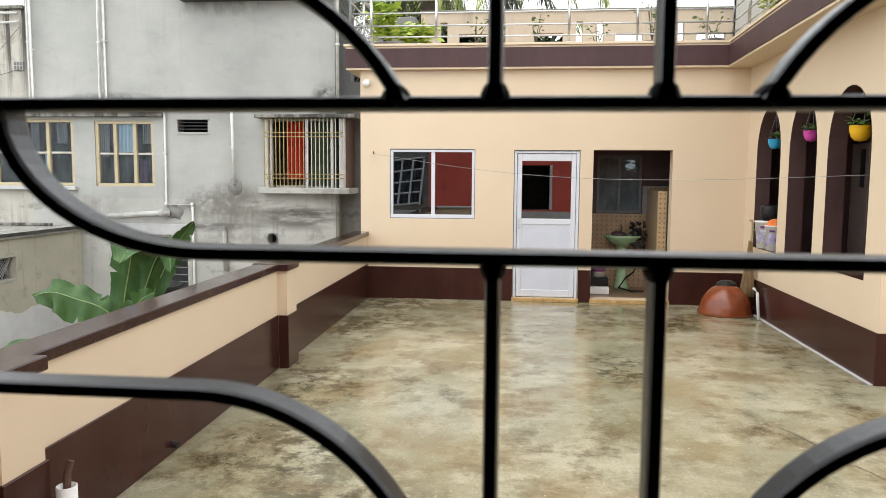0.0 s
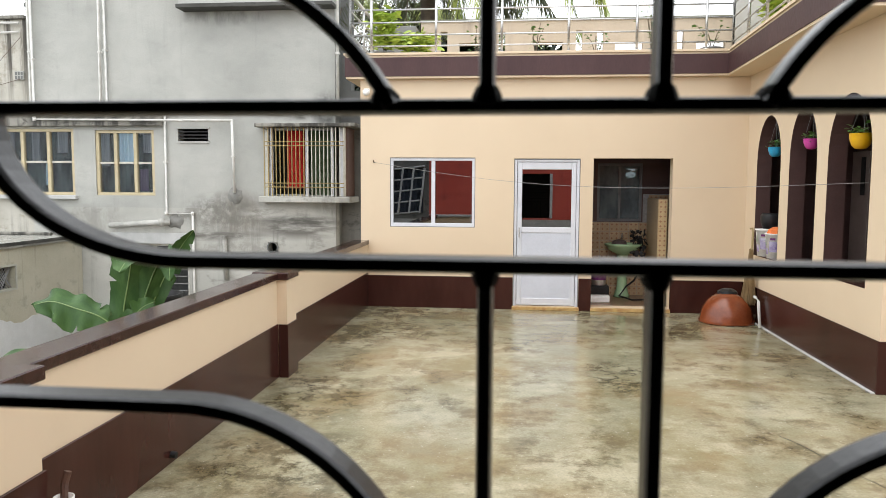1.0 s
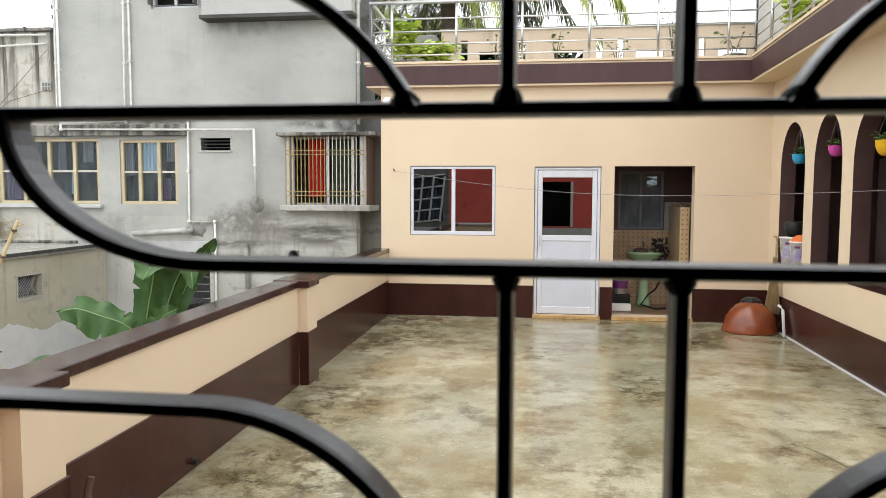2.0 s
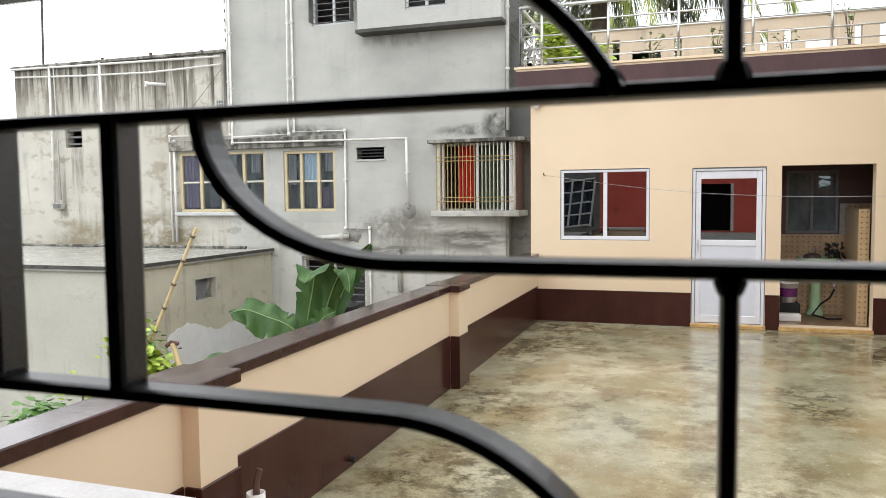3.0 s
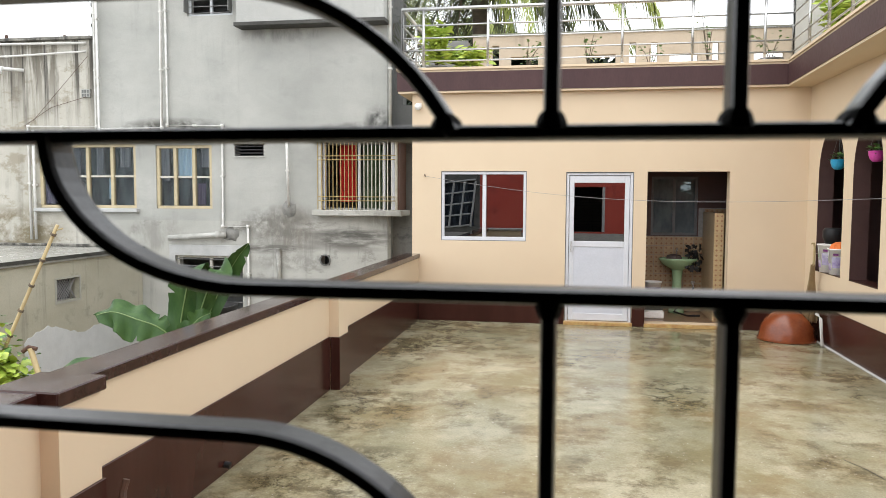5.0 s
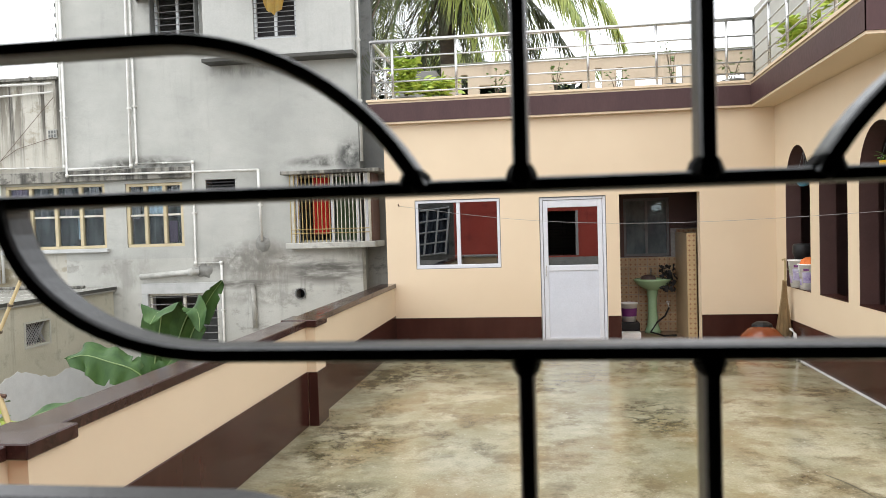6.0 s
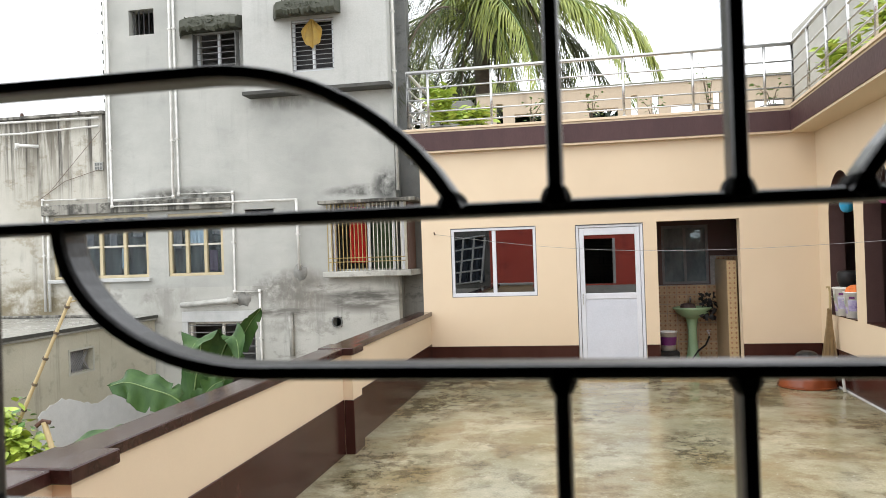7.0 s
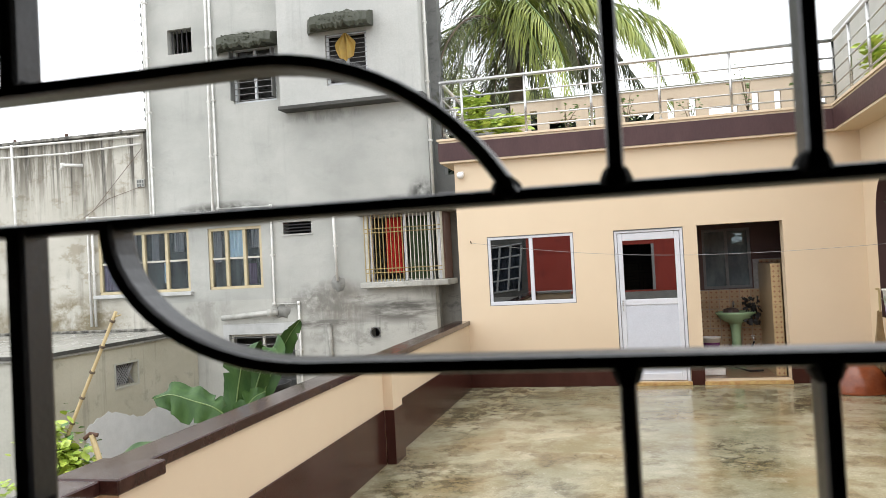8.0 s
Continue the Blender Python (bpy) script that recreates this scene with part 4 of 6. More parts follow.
single("black_pot", lathe([(0.0, 0.0), (0.09, 0.0), (0.12, 0.08), (0.12, 0.16), (0.10, 0.19), (0.0, 0.19)], (XR + 0.10, 10.17, 1.222), 20), BLACKPLASTIC, "black pot standing on the white bucket", "pot", smooth=True)

# ---- roof: railing, back balustrade, plants ----
ROOF = 3.563


def railing(name, a, b, posts, label):
    """Steel railing from a to b, with a thick top rail and four thin ones."""
    a, b = Vector(a), Vector(b)
    r = thing(name, a, label, "railing")
    for h, rad in ((0.82, 0.026), (0.595, 0.012), (0.42, 0.012), (0.25, 0.012), (0.10, 0.012)):
        part("rail", sweep([a + Vector((0, 0, h)), b + Vector((0, 0, h))], rad, 10), STEEL, r, "", True)
    for f in posts if isinstance(posts, tuple) else [k / (posts - 1) for k in range(posts)]:
        p = a.lerp(b, f)
        part("post", sweep([p, p + Vector((0, 0, 0.80))], 0.019, 10), STEEL, r, "", True)
        part("flange", lathe([(0.0, 0.0), (0.045, 0.0), (0.04, 0.012), (0.02, 0.02)], tuple(p), 12), STEEL, r)
    return r


railing("railing", (-2.157, 10.86, ROOF), (3.016, 10.86, ROOF), (0.0, 0.058, 0.233, 0.408, 0.583, 0.758, 0.933, 1.0), "steel roof railing with five rails")
railing("railing", (3.016, 10.86, ROOF), (2.885, 6.96, ROOF), 6, "steel roof railing along the side roof")
railing("railing", (2.885, 6.96, ROOF), (6.2, 6.96, 3.531), 5, "steel roof railing along the near roof edge")
railing("railing", (-2.157, 10.86, ROOF), (-2.157, 13.6, 3.531), 4, "steel roof railing along the roof end")

HOLES = [(-1.183, -1.062, 3.58, 4.387), (-0.86, -0.39, 3.58, 4.185), (-0.178, -0.062, 3.58, 4.372), (0.437, 0.915, 3.58, 4.188), (1.137, 1.246, 3.58, 4.376), (1.49, 1.595, 3.58, 4.367), (1.797, 2.253, 3.58, 4.173), (2.479, 2.584, 3.58, 4.35), (2.821, 2.925, 3.58, 4.36), (3.13, 3.6, 3.58, 4.17)]
setting("balustrade", holed("y", 13.55, 13.68, -1.52, 6.0, 3.531, 4.54, HOLES), OLDPEACH, "peach roof balustrade with rectangular openings", "balustrade")
setting("balustrade_coping", box(-1.54, 6.0, 13.52, 13.71, 4.541, 4.585, 0.008), COPING, "weathered green-grey coping on the balustrade", "coping")
setting("roof_block", box(-2.35, -1.56, 13.2, 13.7, 3.531, 4.42, 0.01), FACADE_DARK, "dark grey concrete block on the roof", "block")
setting("stair_head", box(3.72, 6.1, 8.6, 13.5, 3.531, 5.22, 0.01), FACADE, "grey cement stair head on the roof", "wall")


def potted(x, y, size, leafmat, seed, label, spread, twig=False):
    p = thing("potted_plant", (x, y, 3.531), label, "plant", "plants on the roof")
    part("pot", lathe([(0.0, 0.0), (0.12, 0.0), (0.15, 0.10), (0.165, 0.10), (0.165, 0.125), (0.145, 0.125), (0.135, 0.09), (0.0, 0.09)], (x, y, 3.531), 18), FACADE_DARK, p, "", True)
    rnd = random.Random(seed)
    bm = bmesh.new()
    leaf = bmesh.new()
    for k in range(4 if twig else 8):
        w = rnd.uniform(0, 6.28)
        tipv = Vector((x + math.cos(w) * spread * rnd.uniform(0.3, 1), y + math.sin(w) * spread * 0.6, 3.531 + size * rnd.uniform(0.6, 1.0)))
        basev = Vector((x, y, 3.61))
        midv = basev.lerp(tipv, 0.5) + Vector((0, 0, 0.06))
        sweep([basev, midv, tipv], 0.008, 4, bm, taper=0.4)
        for s in (0.35, 0.55, 0.75, 0.9, 1.0):
            c = basev.lerp(tipv, s)
            leaf_bits(leaf, c, (0.05, 0.05, 0.04), 2 if twig else 11, 0.06 if twig else 0.14, rnd.randint(0, 9999), 0.3, 0.34 if twig else 0.14)
    part("stems", bm, BARK, p, "thin brown stems")
    tagged(part("leaves", leaf, leafmat, p, "fresh green leaves"), kind="stuff")


potted(-1.75, 11.3, 0.72, FRESH, 11, "leafy light green plant behind the railing", 0.16)
potted(-1.30, 11.4, 0.36, FRESH, 12, "low bushy green plant behind the railing", 0.30)
potted(-0.45, 11.5, 0.50, GREEN, 13, "sparse twiggy plant behind the railing", 0.22, True)
potted(0.42, 11.5, 0.58, GREEN, 14, "sparse twiggy plant behind the railing", 0.2, True)
potted(1.30, 11.6, 0.42, GREEN, 15, "sparse twiggy plant behind the railing", 0.22, True)
potted(2.05, 11.4, 0.80, GREEN, 16, "tall thin twiggy plant behind the railing", 0.16, True)
potted(2.85, 11.3, 0.45, GREEN, 17, "potted plant with long narrow leaves", 0.26, True)
potted(3.35, 9.9, 0.62, FRESH, 18, "leafy green plant behind the side railing", 0.25)
potted(3.4, 8.5, 0.66, FRESH, 19, "leafy green plant behind the side railing", 0.25)

# ---- neighbour: tall grey house and older low wing ----
YF = 13.5
FX0, FX1, WX0 = -8.80, -3.04, -14.4
W2 = (-7.545, -6.41, 1.52, 2.71)
W1 = (-10.02, -7.96, 1.52, 2.74)
VENT = (-5.955, -5.385, 2.505, 2.73)
SQ = (-8.235, -7.705, 6.19, 6.68)
UW1 = (-6.85, -5.955, 5.075, 6.14)
GW = (-7.16, -5.80, -0.70, 0.64)
HOLE = (-4.30, -4.12, 0.51, 0.69)
nb = thing("grey_house", (-6, YF, GROUND), "tall unpainted grey cement house with pipes", "house", kind="structure")
part("upper_wall", holed("y", YF, YF + 0.25, FX0, FX1, 1.30, 9.5, [W2, (FX0, -7.96, 1.52, 2.74), VENT, SQ, UW1, (-4.25, -3.10, 1.56, 2.70)]), FACADE, nb)
part("lower_wall", holed("y", YF, YF + 0.25, FX0, FX1, GROUND, 1.30, [GW, HOLE]), FACADE_LOW, nb, "peeling stained lower wall")
# Shade on the side and recessed walls is part of this darker colour.
part("side_wall", box(FX1 - 0.25, FX1, YF + 0.25, 14.9, GROUND, 9.5), FACADE_DARK, nb, "stained side wall with its shade in the colour")
part("recessed_wall", box(FX1, -2.35, YF + 0.45, YF + 0.6, GROUND, 3.44), FACADE_DARK, nb, "stained recessed wall with its shade in the colour")
part("recessed_wall", box(FX1, -2.86, YF + 0.45, YF + 0.6, 3.44, 9.5), FACADE_DARK, nb, "stained recessed wall with its shade in the colour")
part("left_wall", box(FX0, FX0 + 0.25, YF + 0.25, 14.9, 4.7, 9.5), FACADE, nb)
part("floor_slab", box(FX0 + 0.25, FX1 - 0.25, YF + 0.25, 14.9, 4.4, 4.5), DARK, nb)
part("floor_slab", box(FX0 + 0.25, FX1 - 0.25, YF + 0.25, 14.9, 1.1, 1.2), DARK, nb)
# Unseen back wall, added to keep daylight out of the rooms.
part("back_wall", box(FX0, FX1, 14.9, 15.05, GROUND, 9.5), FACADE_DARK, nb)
part("roof", box(FX0, FX1, YF, 15.05, 9.5, 9.65), FACADE, nb)
# Backing sheet whose dark colour replaces the depth of unlit rooms.
part("room_partition", box(FX0 + 0.25, FX1 - 0.25, YF + 1.6, YF + 1.7, GROUND, 9.4), DARK, nb, "inner wall with the room's gloom in its colour")
# toothed brick ends on the left edge
for k in range(24):
    part("brick", box(FX0 - 0.055, FX0 - 0.001, YF + 0.04, YF + 0.2, 4.95 + k * 0.19, 5.03 + k * 0.19, 0.006), LEDGE, nb)

lw = thing("low_wing", (-11.5, YF, GROUND), "old rain-streaked low wing with plastic pipes", "house", kind="structure")
SM = (-13.02, -12.56, 2.95, 3.58)
part("upper_wall", holed("y", YF + 0.02, YF + 0.27, WX0, FX0, 3.2, 4.72, [SM]), OLDWALL, lw, "rain-streaked upper wall")
part("lower_wall", holed("y", YF + 0.02, YF + 0.27, WX0, FX0, GROUND, 3.2, [SM, (W1[0], FX0, W1[2], W1[3])]), OLDWALL, lw, "pale stained lower wall")
part("end_wall", box(WX0, WX0 + 0.25, YF + 0.27, 19.0, GROUND, 4.72), OLDWALL, lw)
part("roof", box(WX0 - 0.06, FX0 - 0.002, YF - 0.06, 19.0, 4.722, 4.785, 0.01), STREAKLEDGE, lw, "mossy concrete roof edge")
part("room_partition", box(WX0 + 0.25, FX0, YF + 1.6, YF + 1.7, GROUND, 4.7), DARK, lw, "inner wall with the room's gloom in its colour")
for k in range(4):
    x = WX0 + 1.1 + k * 1.27
    part("roof_stub", box(x, x + 0.05, YF + 0.1, YF + 0.14, 4.786, 4.84 + 0.02 * (k % 3)), RUST, lw)
single("antenna_pole", sweep([(-13.95, YF + 0.4, 4.785), (-13.90, YF + 0.4, 6.8)], 0.024, 8), LEDGE, "thin dark iron pole on the low roof", "pole")


def casement(name, rect, cols, y, sheets, label):
    """Ochre wooden window: frame, casements with a crossbar, panes."""
    x0, x1, z0, z1 = rect
    # A full-width mottled sheet paints the panes' reflections behind the glass.
    sheets = list(sheets) + [(x0 + 0.05, x1 - 0.05, z0 + 0.02, z1 - 0.02, SLATEREFLECT)]
    w = thing(name, (x0, y, z0), label, "window", kind="structure")
    e = 0.055
    for a in ((x0, x1, z1 - e, z1), (x0, x1, z0, z0 + e)):
        part("window_frame", box(a[0], a[1], y + 0.03, y + 0.10, a[2], a[3], 0.005), YELLOWWOOD, w)
    step = (x1 - x0) / cols
    zc = z0 + (z1 - z0) * 0.50
    for k in range(cols + 1):
        c = min(max(x0 + k * step, x0 + 0.03), x1 - 0.03)
        part("mullion", box(c - 0.032, c + 0.032, y + 0.02, y + 0.10, z0 + e, z1 - e, 0.006), YELLOWWOOD, w, "ochre painted wooden mullion")
    for k in range(cols):
        a, b = x0 + k * step + 0.045, x0 + (k + 1) * step - 0.045
        part("crossbar", box(a, b, y + 0.045, y + 0.09, zc - 0.018, zc + 0.018, 0.004), WHITEBAR, w)
        part("pane", box(a, b, y + 0.06, y + 0.064, z0 + e, zc - 0.018), GLASS, w, "dim window glass")
        part("pane", box(a, b, y + 0.06, y + 0.064, zc + 0.018, z1 - e), GLASS, w, "dim window glass")
    # Coloured strips add patchy pane reflections beside the mauve clothes.
    for q, (a, b, c0, c1, m) in enumerate(sheets):
        bm = bmesh.new()
        n = 14
        for i in range(n + 1):
            x = a + (b - a) * i / n
            yy = y + (0.085 + 0.006 * q if m is not SLATEREFLECT else 0.16) + 0.02 * math.sin(i * 1.9)
            bm.verts.new((x, yy, c0))
            bm.verts.new((x, yy + 0.01, c1))
        bm.verts.ensure_lookup_table()
        for i in range(n):
            bm.faces.new((bm.verts[2 * i], bm.verts[2 * i + 2], bm.verts[2 * i + 3], bm.verts[2 * i + 1]))
        bmesh.ops.solidify(bm, geom=bm.faces[:], thickness=0.004)
        part("curtain", bm, m, w, "thin sheet for cloth and pane reflections")
    return w


casement("window_3", W2, 3, YF, [(-7.16, -6.80, 2.14, 2.68, SKYREFLECT), (-7.5, -7.32, 2.05, 2.68, GREYCLOTH), (-6.68, -6.5, 2.3, 2.68, GREYCLOTH), (-6.75, -6.6, 1.6, 2.0, VIOLETCLOTH)], "ochre wooden casement window with dim panes")
casement("window_4", W1, 4, YF, [(-9.95, -9.6, 1.6, 2.68, VIOLETCLOTH), (-9.35, -9.2, 2.15, 2.68, GREYCLOTH), (-8.85, -8.7, 2.15, 2.68, GREYCLOTH), (-8.35, -8.15, 2.3, 2.68, GREYCLOTH), (-8.6, -8.5, 1.7, 2.1, SKYREFLECT)], "wide ochre wooden casement window with cloths behind")
setting("window_sill", box(W1[0] - 0.08, W1[1] + 0.06, YF - 0.10, YF + 0.02, 1.445, 1.515, 0.008), WHITEWASH, "pale concrete sill under the wide window", "sill")
setting("sunshade", box(-10.2, -6.2, YF - 0.10, YF - 0.001, 2.775, 2.985, 0.012), STREAKLEDGE, "dark mossy concrete ledge over the windows", "ledge")

v = thing("vent", (-5.67, YF, 2.6), "small concrete wall vent with slats", "vent")
for a in ((VENT[0] - 0.03, VENT[1] + 0.03, VENT[3], VENT[3] + 0.03), (VENT[0] - 0.03, VENT[1] + 0.03, VENT[2] - 0.03, VENT[2])):
    part("frame", box(a[0], a[1], YF - 0.02, YF - 0.001, a[2], a[3]), FACADE, v)
for k in range(3):
    part("slat", box(VENT[0] + 0.002, VENT[1] - 0.002, YF + 0.03, YF + 0.10, VENT[2] + 0.045 + k * 0.06, VENT[2] + 0.065 + k * 0.06), DARK, v)

# barred bay window
bay = thing("bay_window", (-3.6, YF, 1.5), "barred bay window with red curtain and concrete ledges", "window", kind="structure")
BY = YF - 0.22
bx0, bx1, bz0, bz1 = -4.27, -2.84, 1.53, 2.735
part("head_ledge", box(-4.42, -2.62, BY - 0.08, YF + 0.44, bz1 + 0.005, bz1 + 0.07, 0.01), STREAKLEDGE, bay, "mossy concrete head ledge")
part("sill_ledge", box(-4.36, -2.72, BY - 0.08, YF + 0.44, bz0 - 0.11, bz0 - 0.005, 0.01), FACADE_LOW, bay, "pale concrete sill ledge")
part("side_board", box(-2.845, -2.80, BY + 0.12, YF + 0.44, bz0, bz1), simple("brown_side_board", (0.12, 0.06, 0.04), (0.09, 0.045, 0.03), 0.6, 5, 60, 0.1), bay, "brown side board")
part("jamb", box(bx0, bx0 + 0.06, BY + 0.06, YF - 0.001, bz0, bz1), WHITEBAR, bay)
for x in (bx0 + 0.07, (bx0 + bx1) / 2 - 0.0, bx1 - 0.09, bx1 - 0.26):
    part("window_frame", box(x, x + 0.05, BY + 0.10, BY + 0.15, bz0, bz1, 0.004), ALU, bay)
bm = bmesh.new()
for i in range(17):
    x = -3.92 + 0.32 * i / 16
    bm.verts.new((x, BY + 0.19 + 0.02 * math.sin(i * 1.7), bz0 + 0.14))
    bm.verts.new((x, BY + 0.19 + 0.02 * math.sin(i * 1.7), bz1 - 0.05))
bm.verts.ensure_lookup_table()
for i in range(16):
    bm.faces.new((bm.verts[2 * i], bm.verts[2 * i + 2], bm.verts[2 * i + 3], bm.verts[2 * i + 1]))
bmesh.ops.solidify(bm, geom=bm.faces[:], thickness=0.004)
part("curtain", bm, REDCLOTH, bay, "red hanging curtain")
# Added sheet: its green stands in for trees reflected in the glass.
bm = bmesh.new()
for i in range(25):
    x = -3.50 + 0.46 * i / 24
    bm.verts.new((x, BY + 0.21 + 0.015 * math.sin(i * 1.3), bz0 + 0.02))
    bm.verts.new((x, BY + 0.21 + 0.015 * math.sin(i * 1.3), bz1 - 0.05))
bm.verts.ensure_lookup_table()
for i in range(24):
    bm.faces.new((bm.verts[2 * i], bm.verts[2 * i + 2], bm.verts[2 * i + 3], bm.verts[2 * i + 1]))
bmesh.ops.solidify(bm, geom=bm.faces[:], thickness=0.004)
part("curtain", bm, LEAFREFLECT, bay, "mottled green sheet in place of reflected foliage")
NB = 21
for k in range(NB):
    x = bx0 + (bx1 - bx0) * k / (NB - 1)
    part("bar", sweep([(x, BY, bz0 + 0.0), (x, BY, bz1)], 0.009, 6), GOLDBAR if k < NB * 0.52 else WHITEBAR, bay)
for z in (bz0 + 0.16, bz0 + 0.23, bz1 - 0.32, bz1 - 0.25):
    part("crossbar", sweep([(bx0, BY - 0.010, z), (bx1, BY - 0.010, z)], 0.008, 6), GOLDBAR, bay)
for k in range(4):
    y = BY + 0.06 + k * 0.06
    part("bar", sweep([(bx1, y, bz0), (bx1, y, bz1)], 0.009, 6), WHITEBAR, bay)

# upper projecting box with its window, and hoods
PY = YF - 0.32
ub = thing("upper_bay", (-4.4, YF, 4.8), "pale projecting room box on the upper floor", "bay", kind="structure")
UW2 = (-4.80, -4.01, 5.14, 6.08)
part("front_wall", holed("y", PY, PY + 0.12, -5.74, -3.03, 4.86, 9.4, [UW2]), BAYWALL, ub)
part("side_wall", box(-5.74, -5.62, PY + 0.12, YF - 0.002, 4.86, 9.4), BAYWALL, ub)
part("side_wall", box(-3.15, -3.03, PY + 0.12, YF - 0.002, 4.86, 9.4), BAYWALL, ub)
part("floor_slab", box(-5.78, -3.00, PY - 0.03, YF - 0.002, 4.79, 4.858, 0.006), LEDGE, ub, "damp concrete floor edge")
# Dark sheet close behind the bars, gloom put into its colour.
part("inner_back", box(UW2[0] - 0.1, UW2[1] + 0.1, PY + 0.25, PY + 0.27, 4.9, 6.6), DARK, ub)


def grille_window(name, rect, y, label, bars):
    x0, x1, z0, z1 = rect
    w = thing(name, (x0, y, z0), label, "window", kind="structure")
    for a in ((x0, x0 + 0.045, z0, z1), (x1 - 0.045, x1, z0, z1), (x0 + 0.045, x1 - 0.045, z0, z0 + 0.045), (x0 + 0.045, x1 - 0.045, z1 - 0.045, z1), ((x0 + x1) / 2 - 0.025, (x0 + x1) / 2 + 0.025, z0 + 0.045, z1 - 0.045)):
        part("window_frame", box(a[0], a[1], y + 0.05, y + 0.10, a[2], a[3], 0.004), PALE if name != "window_7" else WHITEBAR, w)
    for k in range(bars):
        z = z0 + (z1 - z0) * (k + 0.5) / bars
        part("bar", sweep([(x0, y + 0.03, z), (x1, y + 0.03, z)], 0.0065, 6), CORD, w)
    return w


def hood(x0, x1, y, z, tilt):
    h = thing("window_hood", ((x0 + x1) / 2, y, z), "mossy crumbling concrete window hood", "hood", "window hoods", kind="structure")
    bm = bmesh.new()
    n = 44
    rows = []
    rnd = random.Random(int(x0 * 100) + 500)
    rough = 0.0
    for i in range(n + 1):
        f = i / n
        rough = 0.6 * rough + rnd.uniform(-0.018, 0.018)
        out = 0.40 * min(1.0, 0.10 + f * 6.0) * (1.0 if f < 0.93 else 0.93)
        lift = 0.05 * math.sin(f * 3.1) + tilt * f
        row = [(y - 0.001, 0.20 + lift + rough), (y - out * 0.45, 0.15 + lift + rough * 1.6), (y - out, 0.075 + lift * 0.6 + rough), (y - out - 0.01, -0.05 + rough * 1.5), (y - out + 0.03, -0.105 + rough * 2.2), (y - 0.001, -0.06)]
        rows.append([bm.verts.new((x0 + (x1 - x0) * f, a, z + b)) for a, b in row])
    for r0, r1 in zip(rows, rows[1:]):
        for k in range(6):
            bm.faces.new((r0[k], r0[(k + 1) % 6], r1[(k + 1) % 6], r1[k]))
    bm.faces.new(rows[0])
    bm.faces.new(rows[-1][::-1])
    part("slab", bm, MOSSLEDGE, h)
    moss = leaf_bits(bmesh.new(), ((x0 + x1) / 2 + 0.05, y - 0.30, z + 0.115), ((x1 - x0) * 0.17, 0.05, 0.008), 150, 0.03, 77)
    leaf_bits(moss, ((x0 + x1) / 2 + 0.08, y - 0.40, z + 0.02), ((x1 - x0) * 0.16, 0.008, 0.035), 200, 0.028, 78, 0.9)
    part("moss", moss, MOSS, h, "dark green moss tufts")


grille_window("window_5", UW1, YF, "dark barred window with grey frame", 9)
grille_window("window_6", UW2, PY, "dark barred window with yellow cloth", 11)
hood(-7.15, -5.86, YF, 6.17, 0.0)
hood(-5.12, -3.86, PY, 6.20, 0.02)
for k in range(2):
    x = UW1[0] + 0.02 + k * 0.86
    single("open_shutter", box(x - 0.010, x + 0.010, YF - 0.16, YF - 0.002, 5.12, 6.06, 0.003), FACADE_DARK, "thin grey window shutter standing open", "shutter", "window shutters")
bm = bmesh.new()
for i in range(9):
    for j in range(7):
        u, vv = i / 8, j / 6
        spread = 0.05 + 0.36 * min(1.0, vv / 0.6) - 0.10 * max(0.0, vv - 0.6)
        point = 0.06 * abs(math.sin(u * 9.42)) - 0.16 * (abs(u - 0.5) * 2) ** 2
        bm.verts.new((-4.40 + (u - 0.5) * spread, PY - 0.03 + 0.03 * math.sin(u * 16), 6.06 - vv * (0.46 + point)))
bm.verts.ensure_lookup_table()
for i in range(8):
    for j in range(6):
        bm.faces.new((bm.verts[i * 7 + j], bm.verts[i * 7 + 7 + j], bm.verts[i * 7 + 8 + j], bm.verts[i * 7 + 1 + j]))
bmesh.ops.solidify(bm, geom=bm.faces[:], thickness=0.004)
single("hung_cloth", bm, YELLOWCLOTH, "yellow cloth tied to the window bars", "cloth")
sqw = thing("window_8", (SQ[0], YF, SQ[2]), "small square dark barred opening", "window", kind="structure")
for k in range(5):
    x = SQ[0] + (SQ[1] - SQ[0]) * (k + 0.5) / 5
    part("bar", sweep([(x, YF + 0.1, SQ[2]), (x, YF + 0.1, SQ[3])], 0.012, 6), DARK, sqw)
smw = thing("window_9", (SM[0], YF, SM[2]), "small dark slatted opening with concrete frame", "window", kind="structure")
part("lintel", box(SM[0] - 0.06, SM[1] + 0.06, YF - 0.06, YF + 0.019, SM[3], SM[3] + 0.07, 0.006), LEDGE, smw)
for k in range(4):
    part("slat", box(SM[0], SM[1], YF + 0.08, YF + 0.16, SM[2] + 0.06 + k * 0.15, SM[2] + 0.10 + k * 0.15), FACADE_DARK, smw)
# lower barred window, behind the banana plant
grille_window("window_7", GW, YF - 0.01, "dark barred ground-floor window in pale surround", 10)
lwf = thing("window_surround", (GW[0], YF, GW[3]), "pale plaster surround of the lower window", "surround", kind="structure")
part("head", box(GW[0] - 0.12, GW[1] + 0.05, YF - 0.05, YF - 0.011, GW[3], GW[3] + 0.20, 0.006), WHITEWASH, lwf)
part("side", box(GW[0] - 0.12, GW[0], YF - 0.05, YF - 0.011, GW[2], GW[3], 0.006), WHITEWASH, lwf)


